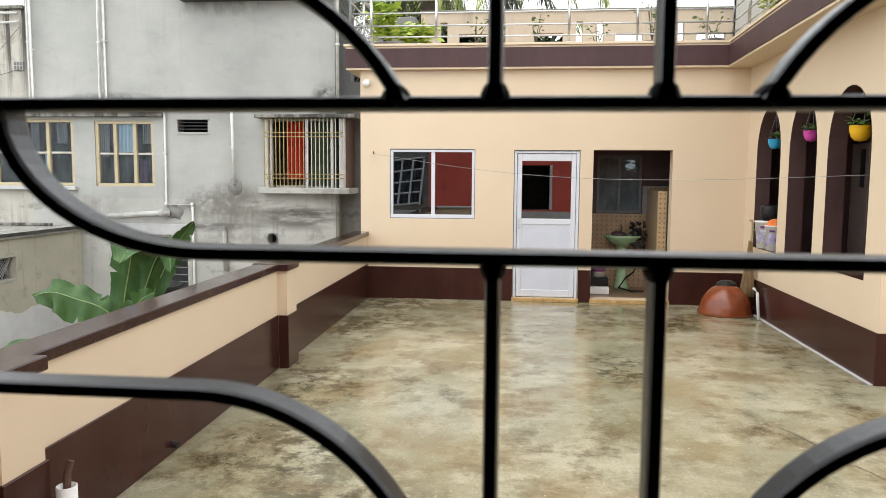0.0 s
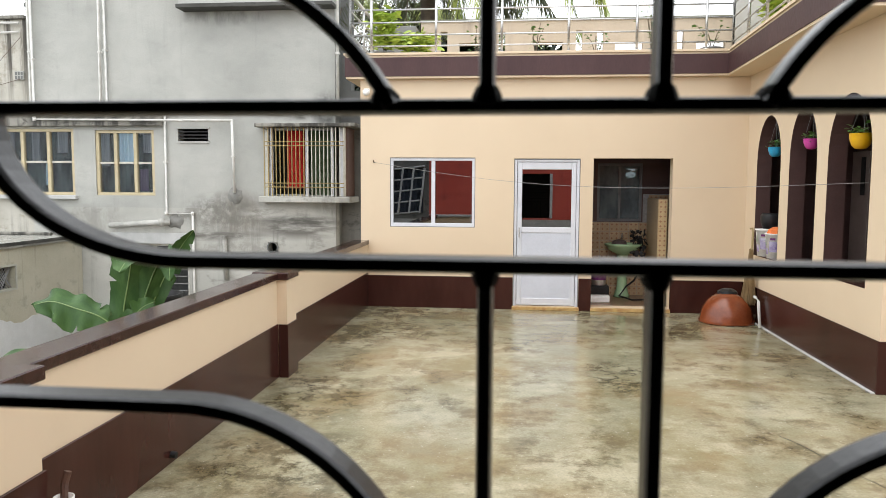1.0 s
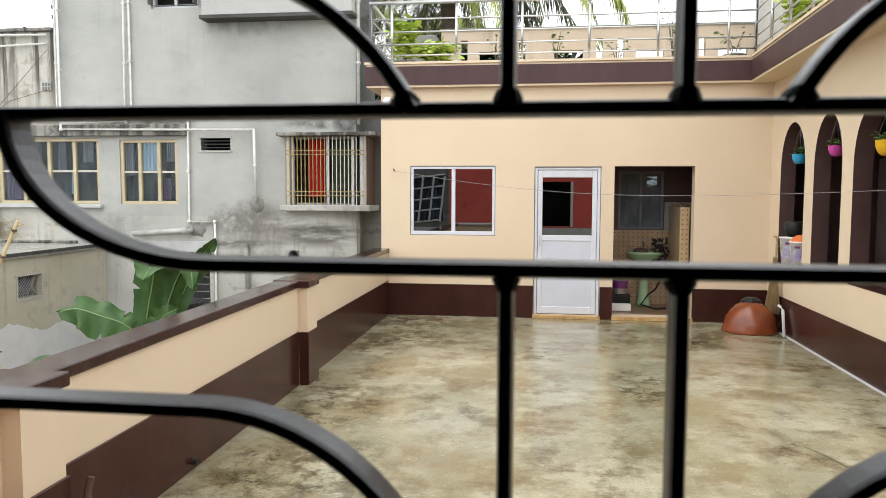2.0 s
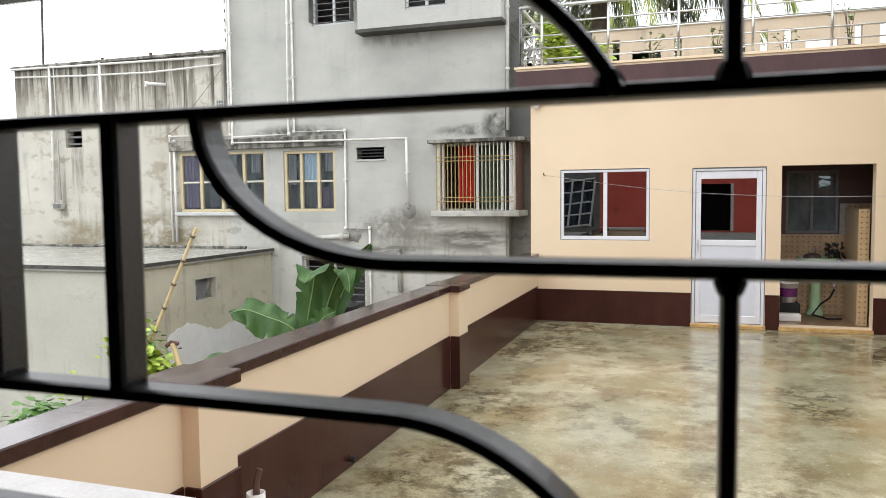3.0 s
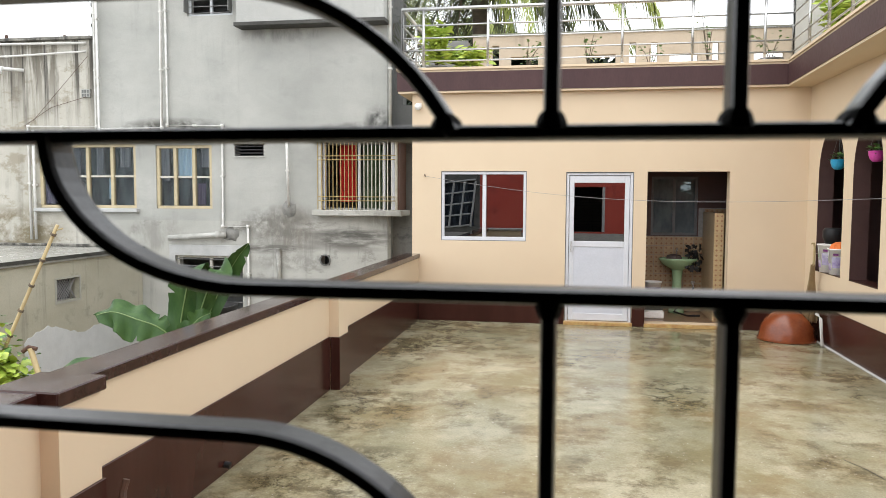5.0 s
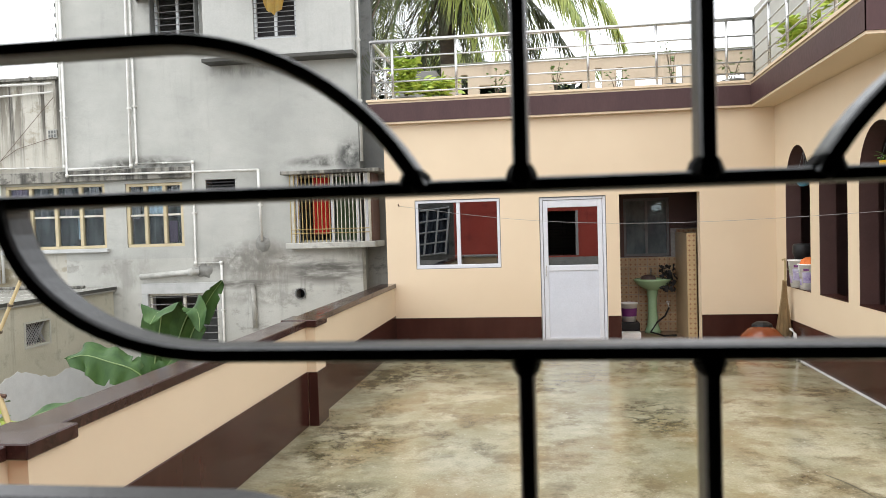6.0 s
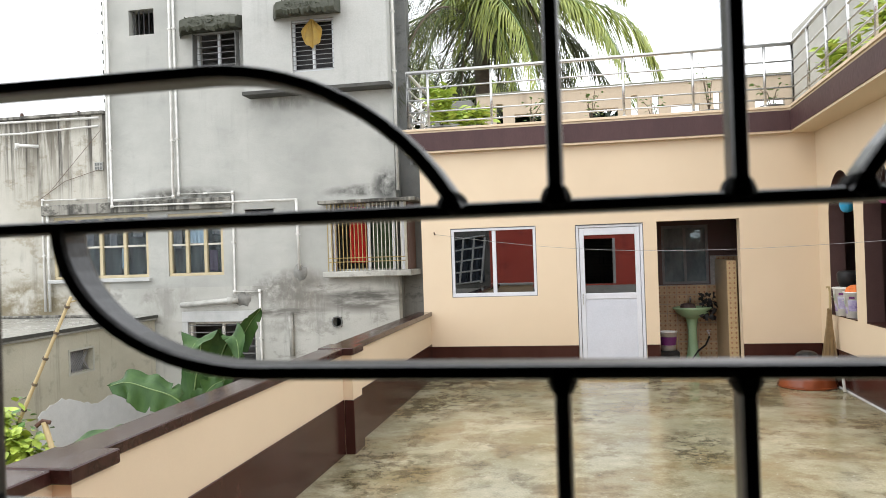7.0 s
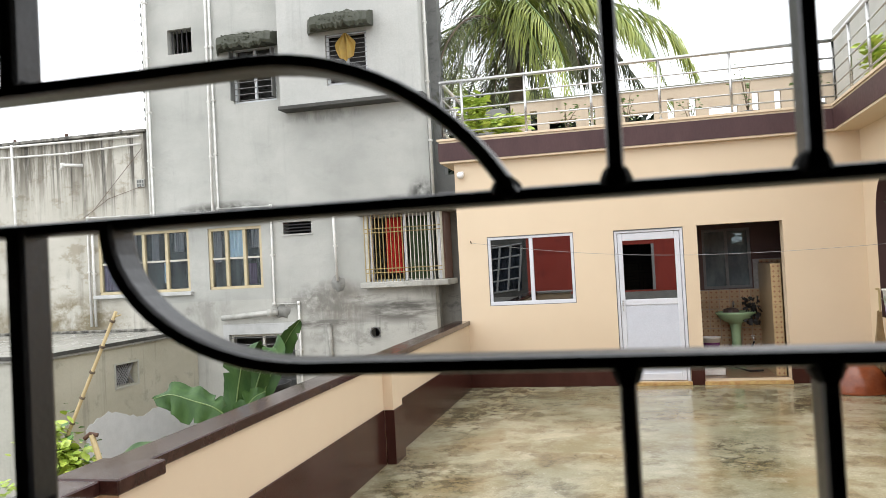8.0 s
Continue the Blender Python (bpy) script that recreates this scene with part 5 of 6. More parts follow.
def pipe(points, r, label="white plastic pipe fixed to the wall", m=None):
    p = thing("wall_pipe", points[0], label, "pipe", "pipes on the grey house")
    pts = [Vector(q) for q in points]
    part("tube", sweep(pts, r, 8), m or PVC, p, "", True)
    for q in pts[1:-1]:
        part("elbow", lathe([(0.0, -r * 1.3), (r * 1.18, -r * 1.2), (r * 1.18, r * 1.2), (0.0, r * 1.3)], tuple(q), 10), m or PVC, p, "", True)
    for a, b in zip(pts, pts[1:]):
        n = int((b - a).length / 1.1)
        for k in range(1, n + 1):
            c = a.lerp(b, k / (n + 1))
            part("clip", box(c.x - r * 1.2, c.x + r * 1.2, c.y - r * 1.1, c.y + r * 2.0, c.z - 0.015, c.z + 0.015), m or PVC, p)
    return p


YP = YF - 0.05
pipe([(-8.72, YP, 9.4), (-8.72, YP, 3.07), (-10.19, YP, 3.09), (-10.19, YP, 0.9)], 0.026)
YQ = YF - 0.135
pipe([(-8.62, YQ, 9.4), (-8.62, YQ, 2.90), (-4.885, YQ, 2.86)], 0.026)
pipe([(-4.885, YQ, 2.88), (-4.885, YP - 0.02, 1.58)], 0.026)
pipe([(-7.27, YP, 9.4), (-7.27, YP, 3.08), (-6.17, YP, 3.06), (-6.19, YP, 1.20), (-5.69, YP, 1.20), (-5.70, YP, -2.3)], 0.026)
pipe([(-7.33, YP, 9.4), (-7.33, YQ, 3.03), (-8.58, YQ, 3.01)], 0.026)
pipe([(-10.09, YP, 3.02), (-10.09, YP, 0.9)], 0.026)
pipe([(-8.9, YP - 0.02, 4.64), (-14.4, YP - 0.02, 4.72)], 0.024)
pipe([(-8.9, YP - 0.02, 4.48), (-10.6, YP - 0.02, 4.43), (-12.4, YP - 0.02, 4.47), (-14.4, YP - 0.02, 4.55)], 0.020)
pipe([(-13.30, YP - 0.02, 4.70), (-13.30, YP - 0.02, 1.70)], 0.028)
pipe([(-13.18, YP - 0.02, 4.70), (-13.12, YP - 0.02, 1.80)], 0.014, "pale cable fixed to the wall", GREYPVC)
mb = thing("meter_box", (-13.22, YF, 1.62), "small pale meter box under the pipes", "box")
part("body", box(-13.36, -13.10, YF - 0.09, YF + 0.018, 1.60, 1.74, 0.01), GREYPVC, mb)
part("lid", box(-13.34, -13.12, YF - 0.10, YF - 0.0905, 1.62, 1.72, 0.003), FACADE_DARK, mb, "dark lid")
pipe([(-11.92, YP - 0.02, 4.72), (-11.87, YP - 0.02, 1.52)], 0.028)
pipe([(-2.98, YF - 0.05, 9.4), (-2.98, YF - 0.05, 2.95)], 0.028)
pipe([(-7.25, YP - 0.06, 0.97), (-6.25, YP - 0.06, 1.04), (-6.12, YP, 1.04)], 0.052, "thick grey-white waste pipe on the wall", GREYPVC)
pipe([(-10.55, YP - 0.25, 4.08), (-10.54, YP - 0.22, 4.17), (-10.24, YP, 4.16)], 0.034, "short white spout pipe on the wall")
pipe([(-5.10, YP, 0.80), (-5.08, YP, 0.0)], 0.045, "stained waste pipe on the wall", FACADE_LOW)
for a, b, c in (((-8.95, 3.64), (-9.7, 3.45), (-10.3, 3.1)), ((-8.9, 4.4), (-9.5, 3.8), (-10.1, 3.2)), ((-8.9, 9.0), (-8.95, 7.2), (-8.84, 5.4))):
    single("wall_cable", sweep([(a[0], YP + 0.03, a[1]), (b[0], YP + 0.03, b[1]), (c[0], YP + 0.03, c[1])], 0.0045, 5), RUST, "thin dark cable on the wall", "cable", "cables on the wall")
jb = thing("vent", (-8.96, YF, 3.62), "small weathered concrete air brick in the wall", "vent")
part("frame", box(-9.06, -8.88, YF - 0.012, YF + 0.019, 3.63, 3.79, 0.004), FACADE, jb)
# Dark squares laid on the face paint the shade of its holes.
for a in range(3):
    for b in range(2):
        part("slot", box(-9.045 + a * 0.055, -9.007 + a * 0.055, YF - 0.016, YF - 0.0125, 3.645 + b * 0.072, 3.70 + b * 0.072), FACADE_DARK, jb, "dark square standing in for a shaded air hole")


def mortar(x, z, w, h, seed, label):
    """A rough smear of mortar, thin at its rim."""
    rnd = random.Random(seed)
    bm = bmesh.new()
    rim, mid = [], []
    for k in range(18):
        c, q = math.cos(k * math.pi / 9), math.sin(k * math.pi / 9)
        f = 1 + rnd.uniform(-0.22, 0.22)
        rim.append(bm.verts.new((x + w * c * f, YF - 0.002, z + h * q * f)))
        mid.append(bm.verts.new((x + w * 0.6 * c, YF - 0.035 - rnd.uniform(0, 0.015), z + h * 0.6 * q)))
    top = bm.verts.new((x, YF - 0.055, z))
    for k in range(18):
        n = (k + 1) % 18
        bm.faces.new((rim[k], rim[n], mid[n], mid[k]))
        bm.faces.new((mid[k], mid[n], top))
    single("mortar_patch", bm, MORTAR, label, "mortar", smooth=True)


mortar(-4.89, 1.53, 0.14, 0.14, 3, "rough mortar smear round the pipe end")
mortar(-6.04, 1.05, 0.15, 0.13, 5, "rough mortar smear round the waste pipe")
wn2 = bmesh.new()
lathe([(0.085, 0.0), (0.105, 0.0), (0.105, 0.02), (0.085, 0.02)], (0, 0, 0), 20, wn2)
for vv in wn2.verts:
    vv.co = Vector((-4.21 + vv.co.x, YF - 0.03 + vv.co.z, 0.60 + vv.co.y))
single("pipe_opening", wn2, FACADE_DARK, "round dark pipe opening in the wall", "opening")

# ---- low flat-roofed shed ----
sh = thing("shed", (-10, 11, GROUND), "low plastered shed with flat wet cement roof", "shed", kind="structure")
SWS = (11.05, 11.62, 0.05, 0.41)
part("side_wall", holed("x", -8.05, -7.87, 9.32, YF - 0.012, GROUND, 0.70, [SWS]), SHEDWALL, sh)
SWF = (-10.42, -10.17, -0.05, 0.36)
part("front_wall", holed("y", 9.32, 9.5, -17.5, -8.05, GROUND, 0.70, [SWF]), SHEDFRONT, sh, "paler whitewashed front wall")
part("roof", box(-17.6, -7.81, 9.26, YF - 0.012, 0.702, 0.79, 0.008), SHEDROOF, sh, "wet flat cement roof")
part("roof_edge", box(-17.6, -7.80, 9.245, 9.259, 0.74, 0.795), LEDGE, sh, "dark damp roof edge")
part("roof_edge", box(-7.809, -7.795, 9.259, YF - 0.012, 0.74, 0.795), LEDGE, sh, "dark damp roof edge")
part("roof_kerb", box(-17.6, -8.3, 13.2, 13.30, 0.791, 0.84, 0.01), STREAKLEDGE, sh, "dark damp kerb")
# Inner walls are coloured dark in place of the shed's gloom.
part("inner_wall", box(-17.4, -8.6, 10.4, 10.5, GROUND, 0.69), DARK, sh)
part("inner_wall", box(-8.6, -8.5, 9.6, 13.4, GROUND, 0.69), DARK, sh)
sv = thing("window_10", (-7.87, 11.05, 0.05), "small shed window with dark lattice", "window", kind="structure")
for a in ((11.02, 11.05, 0.02, 0.44), (11.62, 11.65, 0.02, 0.44), (11.05, 11.62, 0.41, 0.44), (11.05, 11.62, 0.02, 0.05)):
    part("frame", box(-7.869, -7.855, a[0], a[1], a[2], a[3]), SHEDFRONT, sv)
for k in range(9):
    a = 11.05 + 0.57 * k / 9
    part("lattice_bar", sweep([(-7.94, max(11.05, a - 0.2), 0.05), (-7.94, min(11.62, a + 0.16), 0.41)], 0.008, 4), CORD, sv)
    part("lattice_bar", sweep([(-7.95, min(11.62, a + 0.2), 0.05), (-7.95, max(11.05, a - 0.16), 0.41)], 0.008, 4), CORD, sv)
sv = thing("window_11", (-10.42, 9.32, -0.05), "small shed vent with dark lattice", "window", kind="structure")
for k in range(5):
    z = -0.03 + k * 0.085
    part("lattice_bar", sweep([(SWF[0], 9.38, z), (SWF[1], 9.38, z + 0.06)], 0.008, 4), CORD, sv)
bm = bmesh.new()
rnd = random.Random(8)
rows = []
for k in range(36):
    f = k / 35
    y = 10.3 + f * 3.1
    h = -0.52 + 0.10 * math.sin(f * 11) + 0.13 * math.sin(f * 4.1 + 0.4) + rnd.uniform(-0.025, 0.025)
    rows.append([bm.verts.new(q) for q in ((-7.86, y, h), (-7.86, y, -2.3), (-7.90, y, -2.3), (-7.90, y, h))])
for r0, r1 in zip(rows, rows[1:]):
    for k in range(4):
        bm.faces.new((r0[k], r0[(k + 1) % 4], r1[(k + 1) % 4], r1[k]))
part("plaster_patch", bm, NEWPLASTER, sh, "jagged white patch of newer plaster")

# ---- yard plants ----
def banana_leaf(name, parent, pts, width, seed, mid_lift=0.3, wave=0.03):
    """A broad leaf along a curved rib; pts: rib points from the stalk to the tip. width along the given side vector."""
    rnd = random.Random(seed)
    n = 44
    ctl = [Vector(p) for p in pts[0]]
    side0 = Vector(pts[1]).normalized()

    def at(s):
        f = s * (len(ctl) - 1)
        i = min(int(f), len(ctl) - 2)
        u = f - i
        p0, p1, p2, p3 = ctl[max(i - 1, 0)], ctl[i], ctl[i + 1], ctl[min(i + 2, len(ctl) - 1)]
        return 0.5 * ((2 * p1) + (p2 - p0) * u + (2 * p0 - 5 * p1 + 4 * p2 - p3) * u * u + (3 * p1 - p0 - 3 * p2 + p3) * u ** 3)
    bm = bmesh.new()
    grid = []
    cols = (-1, -0.75, -0.4, -0.05, 0.05, 0.4, 0.75, 1)
    tears = {(rnd.randrange(6, n - 4), rnd.random() < 0.5): rnd.uniform(0.25, 0.5) for q in range(5)}
    for i in range(n + 1):
        s = i / n
        c = at(s)
        d = (at(min(1, s + 0.02)) - at(max(0, s - 0.02))).normalized()
        sd = (side0 - d * side0.dot(d)).normalized()
        up = sd.cross(d).normalized()
        w = width * (math.sin(math.pi * min(1.0, 0.06 + s * 0.94)) ** 0.55)
        row = []
        for u in cols:
            deep = tears.get((i, u > 0), 0.0) * max(0.0, abs(u) - 0.35) / 0.65
            e = w * u * (1 + rnd.uniform(-0.03, 0.015) * (abs(u) > 0.7)) * (1 - deep)
            row.append(bm.verts.new(c + sd * e + up * (mid_lift * abs(e) + wave * math.sin(i * 0.55 + u * 1.7) * abs(u))))
        grid.append(row)
    for r0, r1 in zip(grid, grid[1:]):
        for k in range(len(cols) - 1):
            bm.faces.new((r0[k], r0[k + 1], r1[k + 1], r1[k]))
    leaf = part(name, bm, BANANA, parent, "", True)
    part("rib", sweep([at(i / 14) for i in range(15)], 0.009, 6, taper=0.35), MIDRIB, leaf, "pale green rib")


bp = thing("banana_plant", (-3.85, 7.6, GROUND), "banana plant with broad wet torn leaves", "banana plant")
part("stem", sweep([(-3.85, 7.6, GROUND), (-3.83, 7.58, -1.0), (-3.78, 7.55, -0.1)], 0.12, 12, taper=0.6), MIDRIB, bp, "", True)
banana_leaf("leaf", bp, ([(-3.72, 7.5, 0.18), (-3.92, 7.42, 0.40), (-4.16, 7.36, 0.50), (-4.40, 7.34, 0.57), (-4.63, 7.38, 0.52)], (0.35, -0.5, -0.8)), 0.205, 1, 0.5, 0.05)
banana_leaf("leaf", bp, ([(-3.76, 7.5, 0.05), (-3.72, 7.46, 0.45), (-3.63, 7.42, 0.80), (-3.56, 7.34, 0.99), (-3.54, 7.22, 1.0), (-3.56, 7.12, 0.9)], (1, 0.15, 0)), 0.205, 2, -0.35, 0.035)
banana_leaf("leaf", bp, ([(-3.66, 7.5, 0.1), (-3.52, 7.48, 0.55), (-3.38, 7.46, 0.88), (-3.27, 7.42, 1.02), (-3.18, 7.36, 0.97), (-3.14, 7.3, 0.80)], (0.85, 0.3, 0.35)), 0.125, 7, -0.5, 0.03)
banana_leaf("leaf", bp, ([(-3.60, 7.55, 0.2), (-3.42, 7.56, 0.62), (-3.26, 7.56, 0.93), (-3.12, 7.54, 1.14), (-2.98, 7.5, 1.29)], (0.75, 0.45, -0.4)), 0.105, 3, 0.75, 0.015)
banana_leaf("leaf", bp, ([(-3.70, 7.45, 0.05), (-3.60, 7.36, 0.34), (-3.46, 7.32, 0.52), (-3.30, 7.30, 0.60)], (0.5, -0.3, -0.6)), 0.11, 4, 0.4)
banana_leaf("leaf", bp, ([(-3.9, 7.5, -0.3), (-4.3, 7.4, -0.02), (-4.75, 7.35, 0.02), (-5.15, 7.3, -0.12)], (0.1, 0.7, 0.5)), 0.16, 5, -0.3)
banana_leaf("leaf", bp, ([(-3.9, 7.6, -0.4), (-4.2, 7.8, -0.1), (-4.6, 7.9, 0.05), (-5.0, 7.9, -0.2)], (0.1, 0.8, 0.3)), 0.15, 6, -0.3)

vb = thing("vine_bush", (-5.75, 7.4, GROUND), "lime green climbing bush beside the parapet", "bush")
part("stem", sweep([(-5.75, 7.4, GROUND), (-5.8, 7.4, -1.2), (-5.85, 7.45, -0.2)], 0.03, 6), BARK, vb)
leaves = bmesh.new()
for c, s, n in (((-5.66, 7.28, -0.16), (0.10, 0.1, 0.12), 110), ((-5.88, 7.3, -0.02), (0.11, 0.12, 0.17), 190), ((-5.98, 7.3, 0.18), (0.06, 0.1, 0.08), 60), ((-5.62, 7.4, -0.34), (0.16, 0.12, 0.12), 90), ((-5.85, 7.4, -0.5), (0.15, 0.15, 0.2), 130)):
    leaf_bits(leaves, c, s, int(n * 1.7), 0.088, int(abs(c[0]) * 100), 1.3, 0.55)
part("leaves", leaves, FRESH, vb, "broad lime green leaves")
part("inner_leaves", leaf_bits(bmesh.new(), (-5.78, 7.42, -0.22), (0.15, 0.12, 0.24), 170, 0.10, 99), GREEN, vb, "darker green inner leaves")
vb = thing("low_bush", (-7.6, 7.4, GROUND), "dark green low bush in the yard", "bush")
part("stem", sweep([(-7.6, 7.4, GROUND), (-7.45, 7.4, -1.1)], 0.03, 6), BARK, vb)
part("leaves", leaf_bits(bmesh.new(), (-7.36, 7.4, -0.98), (0.20, 0.14, 0.12), 620, 0.11, 41, 0.9, 0.45), GREEN, vb, "mid green leaves")
vb = thing("low_bush", (-6.85, 7.5, GROUND), "sparse pale green shoots in the yard", "bush")
part("stem", sweep([(-6.85, 7.5, GROUND), (-6.85, 7.5, -0.6)], 0.015, 5), BARK, vb)
part("leaves", leaf_bits(bmesh.new(), (-6.85, 7.5, -0.52), (0.1, 0.1, 0.07), 30, 0.12, 43), LIME, vb, "pale green leaves")

bo = thing("bamboo_pole", (-6.9, 7.5, GROUND), "dry bamboo pole leaning in the yard", "bamboo pole")
pA, pB = Vector((-6.55, 7.5, -1.35)), Vector((-5.13, 7.5, 1.45))
pA = pB + (pA - pB) * 1.38
part("cane", sweep([pA, pB], 0.026, 8, taper=0.7), BAMBOO, bo, "", True)
for k in range(14):
    c = pA.lerp(pB, (k + 0.6) / 14)
    part("node", sweep([c, c + (pB - pA).normalized() * 0.025], 0.031, 8), BARK, bo)
part("twig", sweep([pA.lerp(pB, 0.985), pA.lerp(pB, 0.985) + Vector((0.09, 0, 0.02))], 0.008, 5), BAMBOO, bo)
st = thing("bamboo_stake", (-5.2, 7.4, GROUND), "short broken bamboo stake", "bamboo stake")
part("cane", sweep([(-5.05, 7.4, GROUND), (-5.22, 7.4, -0.5), (-5.42, 7.4, 0.14)], 0.030, 8), BAMBOO, st, "", True)
part("split_end", sweep([(-5.50, 7.38, 0.10), (-5.44, 7.4, 0.15), (-5.36, 7.42, 0.13)], 0.024, 6), RUST, st, "dark split end")
st = thing("bamboo_stake", (-4.6, 7.5, GROUND), "short bamboo stake beside the banana leaves", "bamboo stake")
part("cane", sweep([(-4.62, 7.55, GROUND), (-4.62, 7.55, 0.06)], 0.025, 8), BAMBOO, st)
single("water_tub", lathe([(0.0, 0.0), (0.45, 0.0), (0.5, 0.5), (0.52, 0.55), (0.46, 0.55), (0.42, 0.1), (0.0, 0.1)], (-5.6, 11.6, -0.55), 24), BLACKPLASTIC, "black tub standing on bricks by the shed", "tub", smooth=True)
single("brick_stand", box(-6.05, -5.15, 11.2, 12.0, GROUND, -0.552, 0.01), FACADE_LOW, "rough plastered stand under the tub", "stand")


# ---- coconut palm behind the roof ----
def frond(parent, rib, leaflet, seed, old):
    """A feather of narrow hanging leaflets along a curved rib."""
    rnd = random.Random(seed)
    bm = bmesh.new()
    n = len(rib) - 1
    for i in range(2, n + 1):
        dd = (rib[i] - rib[i - 1]).normalized()
        side = dd.cross(Vector((0, 0, 1)))
        side = side.normalized() if side.length > 1e-4 else Vector((1, 0, 0))
        long = leaflet * (math.sin(math.pi * (0.16 + 0.74 * i / n)) + 0.12)
        count = max(3, int((rib[i] - rib[i - 1]).length / 0.035))
        for sg in (-1, 1):
            for q in range(count):
                b0 = rib[i - 1].lerp(rib[i], (q + rnd.random()) / count)
                o = (side * sg * rnd.uniform(0.35, 0.75) + dd * rnd.uniform(0.4, 0.75) + Vector((0, 0, rnd.uniform(-0.4, 0.1)))).normalized()
                L = long * rnd.uniform(0.7, 1.12)
                m1 = b0 + o * L * 0.45 + Vector((0, 0, -0.08 * L))
                t1 = m1 + o * L * 0.38 + Vector((rnd.uniform(-0.05, 0.05), 0, -0.42 * L))
                wv = (dd + Vector((0.3, 0, 0))) * 0.015
                v0, v1, v2, v3, v4 = [bm.verts.new(p) for p in (b0 - wv * 0.6, b0 + wv * 0.6, m1 + wv, t1, m1 - wv)]
                bm.faces.new((v0, v1, v2, v4))
                bm.faces.new((v4, v2, v3))
    # The darker leaf colour paints shade onto inner and rear fronds.
    ob = part("frond", bm, PALMOLD if old else PALMLEAF, parent, "old drooping frond with crown shade in its colour" if old else "fresh green frond")
    part("rib", sweep(rib, 0.035, 5, taper=0.25), MIDRIB if not old else BARK, ob)


def curve_through(points, n):
    ctl = [Vector(p) for p in points]
    out = []
    for k in range(n + 1):
        f = k / n * (len(ctl) - 1)
        i = min(int(f), len(ctl) - 2)
        u = f - i
        p0, p1, p2, p3 = ctl[max(i - 1, 0)], ctl[i], ctl[i + 1], ctl[min(i + 2, len(ctl) - 1)]
        out.append(0.5 * ((2 * p1) + (p2 - p0) * u + (2 * p0 - 5 * p1 + 4 * p2 - p3) * u * u + (3 * p1 - p0 - 3 * p2 + p3) * u ** 3))
    return out


def palm(x, y, zc, seed, count, shaped=()):
    p = thing("coconut_palm", (x, y, GROUND), "coconut palm with long arching fronds", "palm tree")
    part("trunk", sweep([(x + 0.3, y, GROUND), (x + 0.15, y, 2.0), (x, y, zc)], 0.22, 12, taper=0.8), BARK, p, "", True)
    rnd = random.Random(seed)
    for k, (points, leaflet, old) in enumerate(shaped):
        frond(p, curve_through([(x, y, zc)] + list(points), 24), leaflet, seed * 50 + k, old)
    for k in range(count):
        az = k * 2.399 + rnd.uniform(-0.2, 0.2)
        el = 1.25 - 1.0 * (k / count) + rnd.uniform(-0.1, 0.1)
        d = Vector((math.cos(az) * math.cos(el), math.sin(az) * math.cos(el), math.sin(el)))
        length, pos = rnd.uniform(3.6, 4.6), Vector((x, y, zc))
        rib = [pos.copy()]
        for i in range(22):
            pos = pos + d * (length / 22)
            d = (d + Vector((0, 0, -0.13))).normalized()
            rib.append(pos.copy())
        frond(p, rib, 0.95, seed * 90 + k, k > count * 0.6)


